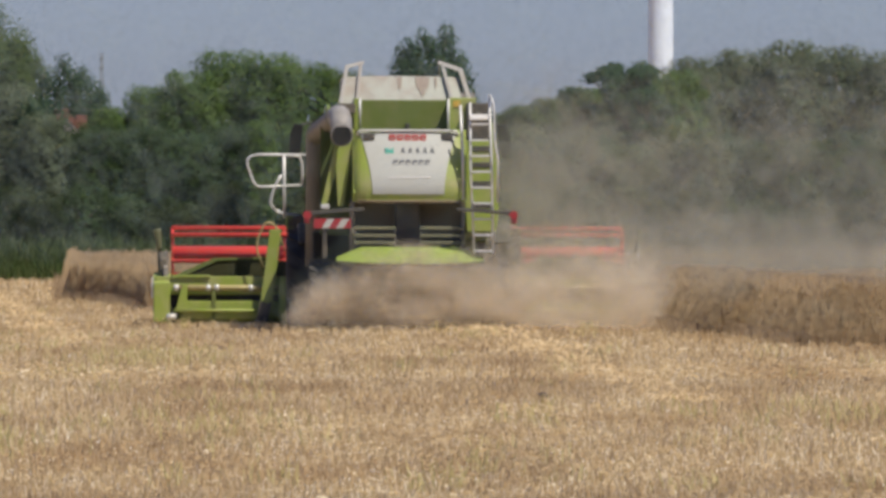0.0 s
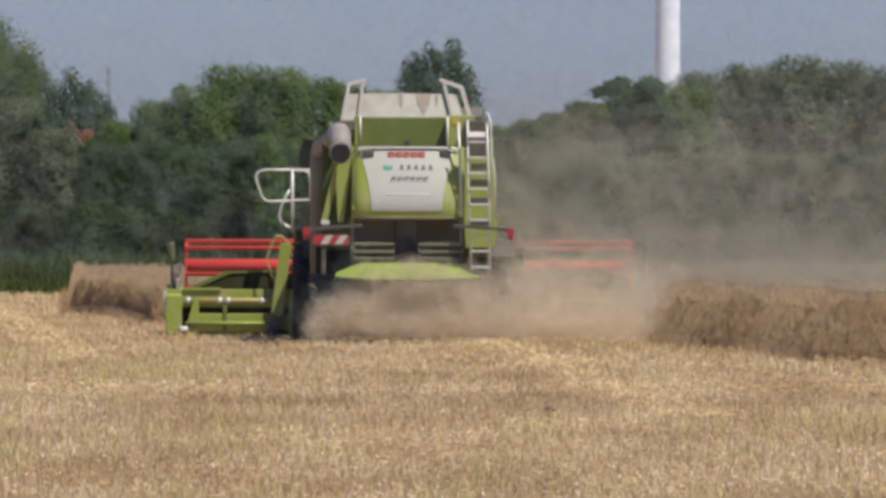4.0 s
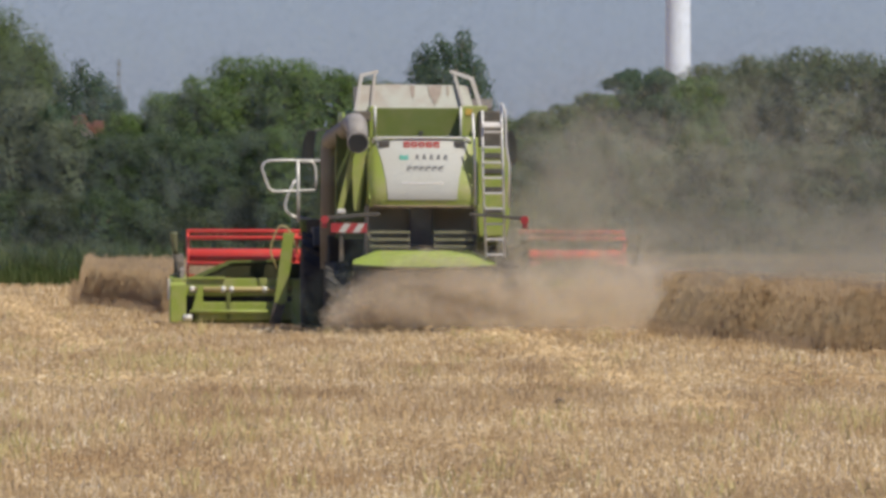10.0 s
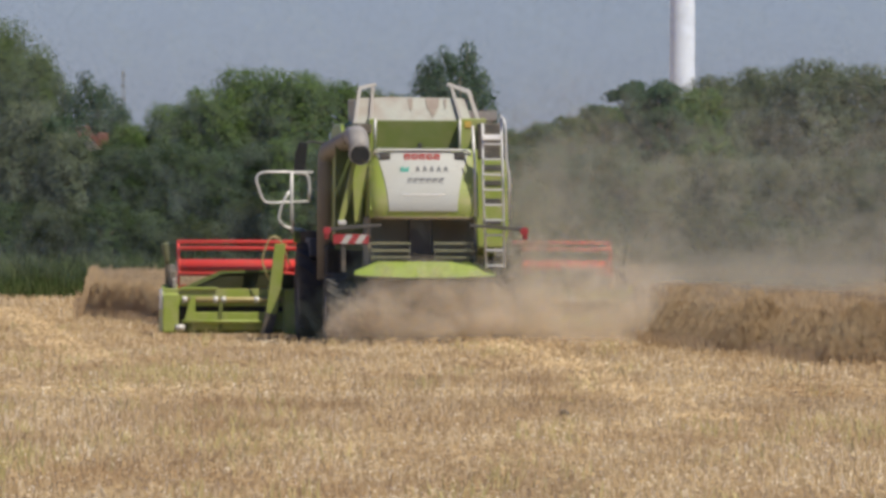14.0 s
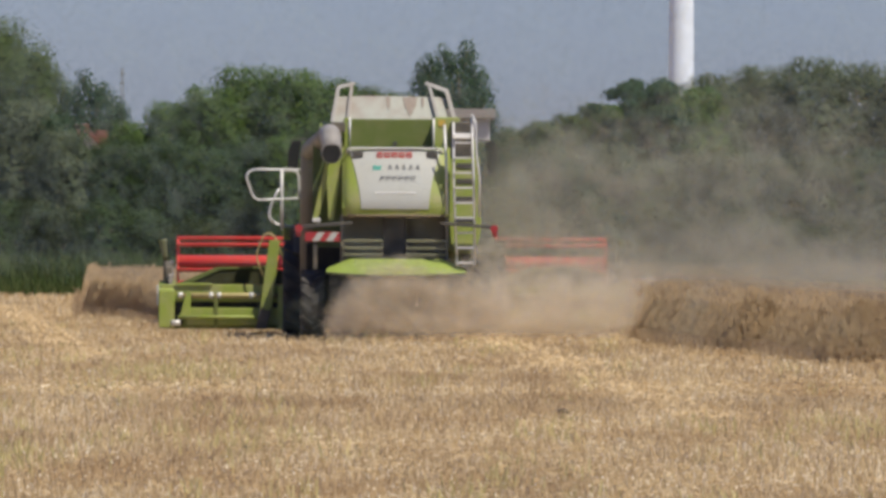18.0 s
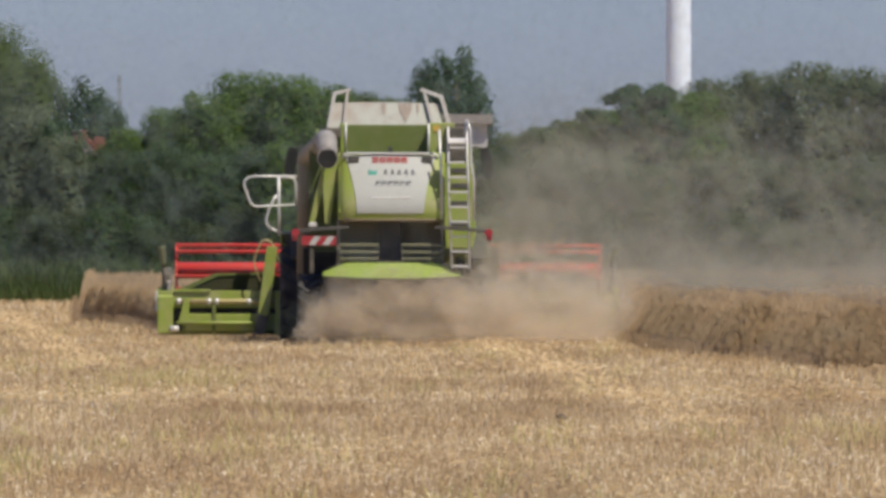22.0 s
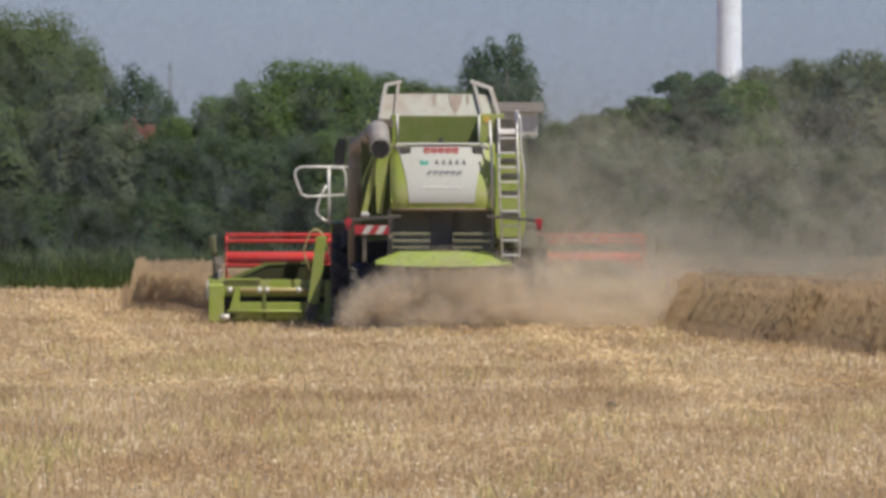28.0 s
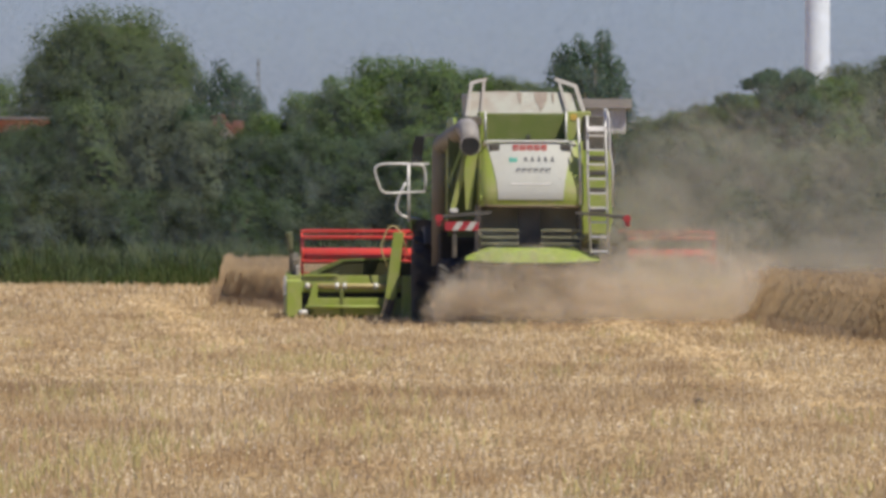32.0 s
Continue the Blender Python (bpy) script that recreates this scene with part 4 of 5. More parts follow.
    part("corner_post", box(-1.02, -0.9, 1.2, 2.35, 3.8, 4.38, 0.02), GREEN, bay)
    part("edge_trim", tube([(-0.91, 1.19, 3.8), (-0.91, 1.19, 4.38)], 0.02, 8), PALE, bay)
    part("edge_trim", tube([(0.73, 1.14, 3.6), (0.73, 1.14, 4.38)], 0.02, 8), PALE, bay)
    part("cooler_box", box(1.06, 1.5, 0.9, 2.2, 3.62, 4.3, 0.03), DUSTYDARK, bay)
    part("side_cover", prism([(1.07, 1.9), (1.02, 2.6), (1.05, 3.6), (1.62, 3.6), (1.66, 2.2), (1.6, 1.9)], "y", 0.9, 2.35, 0.03), GREEN, h, "green side cover behind the ladder")
    for z in (2.35, 2.75, 3.1, 3.4):
        part("cover_slot", box(1.17, 1.52, 0.88, 0.91, z, z + 0.1, 0.01), DARK, h)
    # grain tank extension with folded mesh flaps
    tank = part("grain_tank", skin([[(-1.22, 2.25, 4.3), (-0.6, 2.22, 4.3), (0.3, 2.22, 4.3), (1.04, 2.25, 4.3)], [(-1.14, 2.6, 4.8), (-0.6, 2.58, 4.82), (0.3, 2.58, 4.81), (0.92, 2.6, 4.8)]], 0.03), CREAM, h, "cream grain tank flap with rusty stains")
    part("tank_flap", prism([(2.3, 4.3), (5.3, 4.3), (5.6, 4.78), (2.62, 4.78)], "x", -1.2, -1.16, 0.01), CREAM, tank)
    part("tank_flap", prism([(2.3, 4.3), (5.3, 4.3), (5.6, 4.78), (2.62, 4.78)], "x", 0.94, 0.98, 0.01), CREAM, tank)
    part("tank_flap", box(-1.2, 1.0, 5.3, 5.35, 4.3, 4.8, 0.01), CREAM, tank)
    part("tank_frame", leaning(prism([(-1.29, 4.3), (-1.16, 5.02), (-0.82, 5.1), (-0.8, 5.04), (-1.1, 4.96), (-1.22, 4.3)], "y", 2.1, 2.2, 0.01)), GREY, tank, "grey folded tank frame")
    part("tank_frame", leaning(prism([(-0.98, 4.3), (-0.9, 5.02), (-0.84, 5.02), (-0.92, 4.3)], "y", 2.12, 2.17, 0.008)), GREY, tank)
    part("tank_frame", leaning(prism([(1.2, 4.34), (1.03, 4.96), (0.6, 5.11), (0.56, 5.05), (0.96, 4.9), (1.12, 4.34)], "y", 2.1, 2.2, 0.01)), GREY, tank, "grey folded tank frame")
    part("tank_frame", leaning(prism([(0.8, 4.34), (0.63, 5.02), (0.69, 5.02), (0.87, 4.34)], "y", 2.12, 2.17, 0.008)), GREY, tank)
    part("tank_bracket", box(-1.24, -1.0, 2.0, 2.2, 4.14, 4.3, 0.02), DUSTYDARK, tank)
    for stain in ([(-0.2, 4.8), (-0.1, 4.8), (-0.11, 4.66), (-0.13, 4.55), (-0.17, 4.6)], [(0.14, 4.8), (0.42, 4.8), (0.4, 4.64), (0.34, 4.5), (0.27, 4.42), (0.22, 4.55), (0.17, 4.6)], [(0.5, 4.79), (0.56, 4.79), (0.55, 4.62), (0.52, 4.58)]):
        part("rust_stain", leaning(prism(stain, "y", 2.204, 2.214, 0.002)), RUST, tank, "faded rusty stain")
    # unloading auger folded along the left side
    path = bent([(-1.7, 4.05, 1.25), (-1.7, 4.05, 3.74), (-1.32, 0.95, 4.06), (-1.28, 0.5, 4.05), (-1.27, 0.1, 3.69)], 0.22, 6)
    part("auger_column", tube(path[:8], 0.175, 18), BROWNGREY, h)
    part("auger_pipe", tube(path[7:10], 0.18, 18), BROWNGREY, h, "dusty brown pipe of the unloading auger")
    auger = part("unloading_auger", tube(path[9:], 0.2, 20), AUGERGREY, h, "grey outlet tube of the unloading auger")
    part("auger_clamp", tube([path[8].lerp(path[9], 0.94), path[9].lerp(path[8], -0.03)], 0.212, 20), DUSTYDARK, auger)
    part("auger_rim", tube([(-1.27, 0.2, 3.69), (-1.27, -0.07, 3.68)], 0.206, 24), AUGERGREY, auger)
    # a black disc closes the tube and paints the dark of its inside
    part("auger_mouth", tube([(-1.27, -0.06, 3.68), (-1.27, -0.076, 3.68)], 0.188, 24), HOLE, auger, "black disc painted as the dark open mouth of the auger")
    part("auger_bracket", box(-1.3, -1.0, 0.8, 1.0, 4.1, 4.28, 0.02), DUSTYDARK, auger)
    # green stay on the left
    part("tail_stay", prism([(-1.04, 4.12), (-1.2, 4.1), (-1.38, 3.5), (-1.63, 2.42), (-1.53, 2.4), (-1.36, 3.0), (-1.2, 3.4)], "y", 0.9, 0.98, 0.008), GREEN, h, "slanting green tail stay")
    part("tail_stay", prism([(-1.06, 3.9), (-1.34, 3.45), (-1.36, 3.1), (-1.32, 2.38), (-1.22, 2.38), (-1.12, 3.1), (-1.05, 3.7)], "y", 0.78, 0.85, 0.008), GREEN, h, "slanting green tail stay")
    part("stay_foot", box(-1.64, -1.48, 0.86, 1.02, 2.33, 2.42, 0.02), PALE, h)
    # straw hood inside, slatted guards, spreader shield
    hollow = part("straw_chute", box(-1.08, 1.02, 1.3, 2.3, 1.45, 2.5, 0.02), CHUTE, h, "dark open straw chute")
    part("chute_side", box(-1.08, -1.02, 0.55, 1.3, 1.5, 2.47, 0.01), CHUTE, hollow)
    part("chute_side", box(0.96, 1.02, 0.55, 1.3, 1.5, 2.47, 0.01), CHUTE, hollow)
    part("chute_roof", box(-1.05, 1.0, 0.5, 1.3, 2.44, 2.49, 0.01), CHUTE, hollow)
    part("centre_post", box(-0.26, 0.19, 0.95, 1.1, 1.5, 2.45, 0.02), DARK, hollow)
    for x0, x1 in ((-1.03, -0.26), (0.19, 1.0)):
        for z in (1.96, 1.82, 1.69):
            part("guard_slat", box(x0, x1, 0.44, 0.5, z - 0.012, z + 0.048, 0.008), SLAT, hollow)
        part("guard_post", box(x0, x0 + 0.04, 0.45, 0.5, 1.62, 2.0, 0.006), DARK, hollow)
        part("guard_post", box(x1 - 0.04, x1, 0.45, 0.5, 1.62, 2.0, 0.006), DARK, hollow)
    out = []
    ss = [k / 8 - 1 for k in range(17)]
    for u in (0, 0.06, 0.25, 0.5, 0.7, 0.85, 1.0):
        out.append([(s * (0.9 + 0.46 * min(1, u / 0.72)), 0.26 - 0.38 * u + 0.22 * abs(s) ** 3, 1.63 - 0.26 * u - 0.05 * u * (1 - s * s)) for s in ss])
    spread = part("spreader_shield", skin(out, 0.04), BRIGHT, h, "bright green curved spreader shield")
    part("shield_lip", tube([(s * 1.36, -0.1 + 0.22 * abs(s) ** 3, 1.36 - 0.05 * (1 - s * s)) for s in ss], 0.022, 8), OLIVE, spread)
    # added black box: closes the view below the chute with painted dark
    part("dark_closing_box", box(-1.3, 1.3, 0.75, 1.45, 0.85, 1.47, 0.03), SHADEBLACK, h)
    for x in (-0.6, 0.6):
        part("spinner", tube([(x, 0.6, 1.28), (x, 0.6, 1.36)], 0.5, 24), DUSTYDARK, h)
    # lamp bars and warning board
    for s in (-1, 1):
        bar = part("lamp_bar", prism([(0.85 * s, 2.36), (1.35 * s, 2.33), (1.92 * s, 2.28), (1.92 * s, 2.21), (1.35 * s, 2.26), (0.85 * s, 2.3)], "y", -0.02, 0.06, 0.01), DARK, h)
        part("tail_lamp", tube([(1.9 * s, -0.06, 2.22), (1.9 * s, 0.08, 2.22)], 0.078, 16), LAMPRED, bar, "round red tail lamp")
        part("side_marker", box(min(1.86 * s, 1.96 * s), max(1.86 * s, 1.96 * s), -0.03, 0.05, 2.06, 2.18, 0.02), LAMPRED, bar)
    board = part("warning_board", box(-1.78, -1.1, -0.03, 0.0, 1.97, 2.15, 0.005), LAMPRED, h, "red and white striped warning board")
    for x in (-1.64, -1.37):
        part("white_stripe", prism([(x, 1.975), (x + 0.13, 1.975), (x + 0.24, 2.145), (x + 0.11, 2.145)], "y", -0.037, -0.031, 0), WHITE, board)
    part("board_stay", box(-1.62, -1.54, 0.0, 0.08, 1.42, 2.0, 0.01), DUSTYDARK, h)
    # rear ladder and rails
    lad = part("ladder", tube([(1.18, 0.12, 1.5), (1.11, 0.12, 3.1), (1.1, 0.12, 4.3)], 0.022, 8), PALE, h, "galvanised rear ladder")
    part("ladder_rail", tube([(1.53, 0.12, 1.5), (1.5, 0.12, 3.1), (1.45, 0.12, 4.44)], 0.023, 8), PALE, lad)
    part("ladder_rail", tube([(0.98, 0.35, 2.5), (0.97, 0.4, 3.4), (0.93, 0.45, 4.25)], 0.024, 8), PALE, lad)
    part("hand_rail", tube(bent([(1.46, 0.12, 4.44), (1.53, -0.02, 4.3), (1.55, -0.02, 3.55), (1.61, 0.0, 3.3), (1.61, 0.1, 2.45)], 0.15), 0.022, 8), PALE, lad)
    for k in range(9):
        z = 1.56 + 0.292 * k
        u = (z - 1.5) / 2.8
        part("rung", box(1.18 - 0.08 * u, 1.53 - 0.07 * u, 0.07, 0.19, z - 0.019, z + 0.019, 0.006), PALE, lad)
    part("step_plate", box(1.09, 1.47, 0.06, 0.3, 3.98, 4.08, 0.01), BRIGHTWHITE, lad)
    # cab, ahead
    cab = part("cab", prism([(6.2, 2.1), (6.1, 3.75), (7.9, 3.75), (8.2, 2.9), (7.7, 2.1)], "x", -1.1, 1.1, 0.04), DARK, h, "dark glazed driver's cab")
    part("cab_roof", prism([(5.95, 3.74), (6.0, 3.98), (7.9, 4.02), (8.25, 3.8), (8.2, 3.72)], "x", -1.2, 1.2, 0.05), WHITE, cab)
    part("cab_floor", box(-1.75, 1.2, 6.0, 7.8, 1.95, 2.1, 0.02), DUSTYDARK, cab)
    for s in (-1, 1):
        arm = part("mirror_arm", tube(bent([(1.1 * s, 7.6, 3.85), (1.75 * s, 8.0, 3.98), (1.93 * s, 8.0, 3.95), (1.93 * s, 8.0, 3.4)], 0.1), 0.022, 8), DARK, cab)
        part("mirror", prism([(1.86 * s, 3.95), (2.04 * s, 3.97), (2.12 * s, 3.75), (2.14 * s, 3.42), (2.08 * s, 3.3), (1.95 * s, 3.32), (1.9 * s, 3.6)], "y", 7.92, 8.06, 0.02), HOLE, arm)
    # cab platform rails on the left
    y = 6.7
    rail = part("platform_rail", tube(bent([(-1.82, y, 3.36), (-2.85, y, 3.36), (-2.98, y, 3.25), (-2.8, y, 2.74), (-1.9, y, 2.78)], 0.14), 0.024, 8), PALE, h, "galvanised platform rail")
    part("rail_post", tube([(-2.25, y, 3.38), (-2.245, y, 2.7), (-2.23, y, 2.15)], 0.03, 8), PALE, rail)
    part("rail_loop", tube(bent([(-2.3, y, 2.98), (-2.45, y, 2.7), (-2.52, y, 2.4), (-2.35, y, 2.25), (-1.98, y, 2.2)], 0.12), 0.026, 8), PALE, rail)
    part("rail_end", tube(bent([(-2.2, y, 3.34), (-1.93, y, 3.34), (-1.89, y, 3.1), (-1.9, y, 2.78)], 0.1), 0.026, 8), PALE, rail)
    part("step_bracket", box(-2.22, -2.07, 6.5, 6.56, 1.95, 2.2, 0.01), GREEN, h)
    part("access_ladder", box(-2.2, -1.75, 6.5, 6.9, 1.95, 2.2, 0.02), DUSTYDARK, h)
    # wheels
    part("front_axle", box(-1.6, 1.6, 5.1, 5.5, 0.75, 1.15, 0.04), DUSTYDARK, h)
    part("rear_axle", box(-1.5, 1.5, 1.5, 1.75, 0.55, 0.8, 0.03), DUSTYDARK, h)
    part("axle_post", box(-0.3, 0.3, 1.45, 1.8, 0.7, 1.2, 0.03), DUSTYDARK, h)
    moving["front"] = [make_wheel("front_wheel", h, s * 1.86, 5.3, 0.98, 0.72, 0.5, 18, "large dusty front wheel", RUBBER) for s in (-1, 1)]
    moving["rear"] = [make_wheel("rear_wheel", h, s * 1.62, 1.62, 0.7, 0.48, 0.36, 16, "smaller dusty rear wheel", DUSTYTYRE) for s in (-1, 1)]
    part("wheel_arch", prism([(4.3, 1.7), (4.5, 2.05), (6.2, 2.05), (6.3, 1.7), (6.2, 1.68), (4.4, 1.68)], "x", -2.0, -1.45, 0.02), DARK, h)
    part("wheel_arch", prism([(4.3, 1.7), (4.5, 2.05), (6.2, 2.05), (6.3, 1.7), (6.2, 1.68), (4.4, 1.68)], "x", 1.45, 2.0, 0.02), DARK, h)
    # battery box near-black too, with the shade behind the wheel in its colour
    part("battery_box", box(-1.75, -1.4, 2.7, 4.2, 1.2, 1.9, 0.04), SHADEBLACK, h)
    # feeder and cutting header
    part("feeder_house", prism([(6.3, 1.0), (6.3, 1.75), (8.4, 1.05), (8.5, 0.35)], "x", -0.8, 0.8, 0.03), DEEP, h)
    head = part("cutting_header", box(-4.7, 4.7, 8.55, 8.75, 0.67, 1.02, 0.02), GREEN, h, "wide light green cutting header")
    # black wall paints in the shade of the gap between the header beams
    part("header_wall", prism([(8.62, 0.2), (8.62, 0.9), (8.7, 0.9), (8.8, 0.2)], "x", -4.66, 4.66, 0.005), SHADEBLACK, head)
    part("header_floor", prism([(8.65, 0.12), (8.65, 0.24), (9.9, 0.16), (10.3, 0.1)], "x", -4.6, 4.6, 0.01), DEEP, head)
    for s in (-1, 1):
        part("end_plate", prism([(8.45, 0.14), (8.45, 0.9), (9.0, 1.1), (10.0, 1.0), (10.9, 0.2), (10.6, 0.1)], "x", min(4.42 * s, 4.74 * s), max(4.42 * s, 4.74 * s), 0.03), GREEN, head)
        part("end_guard", box(min(4.74 * s, 4.78 * s), max(4.74 * s, 4.78 * s), 8.5, 9.4, 0.6, 1.0, 0.01), PALE, head)
        part("divider_post", tube([(4.62 * s, 9.3, 1.0), (4.64 * s, 9.3, 1.72)], 0.045 if s > 0 else 0.035, 8), GREY if s > 0 else DUSTYDARK, head)
        part("divider_tip", tube([(4.62 * s, 9.3, 1.5), (4.63 * s, 9.3, 1.6), (4.65 * s, 9.3, 1.75), (4.67 * s, 9.3, 1.88), (4.68 * s, 9.3, 1.93)], 0.06, 10, ends=(0.045, 0.085)), OLIVE, head)
        part("reel_arm", prism([(8.6, 1.02), (8.6, 1.2), (10.0, 1.5), (10.05, 1.4), (9.0, 1.02)], "x", min(4.46 * s, 4.54 * s), max(4.46 * s, 4.54 * s), 0.01), GREY, head)
        part("reel_ram", tube([(4.5 * s, 8.8, 1.05), (4.5 * s, 9.5, 1.4)], 0.05, 8), DUSTYDARK, head)
        part("ram_bracket", prism([(8.7, 0.9), (8.75, 1.35), (8.95, 1.5), (9.1, 1.3), (9.1, 0.9)], "x", min(4.47 * s, 4.6 * s), max(4.47 * s, 4.6 * s), 0.01), DUSTYDARK, head)
        xa, xb = (-4.3, -2.0) if s < 0 else (2.0, 4.3)
        # dark olive plate stands in for the shaded opening towards the auger
        part("top_hump", prism([(xa + 0.0, 1.02), (xa + 0.75, 1.33), (xb - 0.5, 1.36), (xb, 1.3), (xb, 1.02)], "y", 9.0, 9.06, 0.008), DEEPOLIVE, head)
        part("hump_edge", prism([(xa - 0.08, 1.02), (xa + 0.72, 1.37), (xb - 0.4, 1.4), (xb - 0.4, 1.36), (xa + 0.8, 1.32), (xa + 0.15, 1.02)], "y", 8.97, 8.998, 0.005), DEEP, head)
        part("rear_tube", tube([(xa - 0.05, 8.5, 0.8), (xb + 0.1, 8.5, 0.8)], 0.055, 12), TAN, head)
        for x in (xa, xa + 0.62, xa + 0.78, xa + 1.44, xb - 0.1):
            part("tube_collar", tube([(x - 0.045, 8.5, 0.8), (x + 0.045, 8.5, 0.8)], 0.064, 12), PALE, head)
        part("lower_beam", box(xa + 0.1, xb + 0.1, 8.48, 8.62, 0.2, 0.55, 0.02), GREEN, head)
        part("lower_shaft", tube([(xa - 0.05, 8.43, 0.36), (xb - 0.5, 8.43, 0.36)], 0.035, 10), GREEN, head)
        # pale cap drawn in place of a small white highlight
        part("shaft_highlight", tube([(xa - 0.18, 8.43, 0.24), (xa + 0.0, 8.43, 0.24)], 0.06, 12), PALE, head)
        for x in (xa + 0.1, xa + 0.72, xb - 0.1):
            part("upright", box(x - 0.04, x + 0.04, 8.46, 8.6, 0.18, 0.86, 0.01), DEEP, head)
        part("bracket", prism([(xa - 0.02, 0.35), (xa + 0.12, 0.85), (xa + 0.22, 0.85), (xa + 0.2, 0.3)], "y", 8.44, 8.5, 0.01), GREEN, head)
    part("header_tray", box(-4.4, -3.65, 8.5, 8.62, 1.0, 1.05, 0.01), GREEN, head)
    part("lift_arm", prism([(-2.5, 1.93), (-2.28, 1.93), (-2.44, 0.55), (-2.52, 0.5), (-2.68, 0.55)], "y", 8.25, 8.4, 0.015), GREEN, head, "slanting green lift arm")
    part("lift_foot", prism([(-2.68, 0.57), (-2.44, 0.57), (-2.55, 0.12), (-2.78, 0.12)], "y", 8.26, 8.39, 0.01), DUSTYDARK, head)
    part("coupling_box", box(-2.32, -2.02, 8.3, 8.6, 0.1, 1.0, 0.03), GREEN, head)
    part("hose", tube(bent([(-2.62, 8.3, 1.2), (-2.78, 8.3, 1.6), (-2.6, 8.3, 2.08), (-2.4, 8.3, 2.05), (-2.2, 8.3, 1.5)], 0.15), 0.018, 8), TAN, head)
    # reel: six red bars on spiders round a central tube
    reel = part("reel", tube([(-4.36, 0, 0), (4.36, 0, 0)], 0.168, 18), RED, h, "red crop reel with six tine bars", pose(0, 9.95, 1.43))
    for k in range(6):
        a = 2 * math.pi * k / 6
        cy, cz = 0.54 * math.cos(a), 0.54 * math.sin(a)
        bar = part("reel_bar", tube([(-4.39, cy, cz), (4.39, cy, cz)], 0.042, 8), RED, reel)
        bm = bmesh.new()
        for q in range(58):
            x = -4.3 + q * 0.15
            tube([(x, cy, cz), (x, cy - 0.02, cz - 0.09)], 0.006, 4, bm)
        tagged(part("tines", bm, DUSTYDARK, bar), "rows of thin spring tines", kind="stuff")
    for x in (-4.37, -2.2, 0, 2.2, 4.37):
        for k in range(6):
            a = 2 * math.pi * k / 6
            part("spoke", tube([(x, 0, 0), (x, 0.54 * math.cos(a), 0.54 * math.sin(a))], 0.028, 6), RED, reel)
        part("ring", tube([(x, 0.4 * math.cos(2 * math.pi * k / 6), 0.4 * math.sin(2 * math.pi * k / 6)) for k in range(7)], 0.02, 6), RED, reel)
    moving["reel"] = reel
    knife = part("header_auger", tube([(-4.4, 9.25, 0.5), (4.4, 9.25, 0.5)], 0.28, 18), DEEP, head)
    part("knife_bar", box(-4.6, 4.6, 10.28, 10.36, 0.1, 0.13, 0.004), STEEL, head)
    return h, moving


# ---- dust: clouds of straw flour and chaff flakes ----
def dust_mesh(seed, count, size, spread, material):
    """Flakes thrown within a soft, ragged cloud."""
    rng = np.random.default_rng(seed)
    p = rng.normal(size=(int(count * 2.2), 3))
    p = p[np.linalg.norm(p, axis=1) < 2.3]
    q = p * spread
    k = wavy(q[:, 0] * 1.6 + seed, q[:, 2] * 2.1) + wavy(q[:, 1] * 1.4, q[:, 2] * 2.9 + seed) * 0.6
    q = q[k + rng.normal(0, 0.6, len(q)) > -0.3][:count]
    n = len(q)
    a, b = rng.normal(size=(n, 3)), rng.normal(size=(n, 3))
    a *= (size * rng.uniform(0.5, 1.5, n) / np.linalg.norm(a, axis=1))[:, None]
    b *= (size * rng.uniform(0.5, 1.5, n) / np.linalg.norm(b, axis=1))[:, None]
    v = np.stack([q + a, q + b, q - a * 0.6 - b * 0.6], 1).reshape(-1, 3)
    return sheet_mesh("flakes", v, np.arange(3 * n).reshape(-1, 3), material)


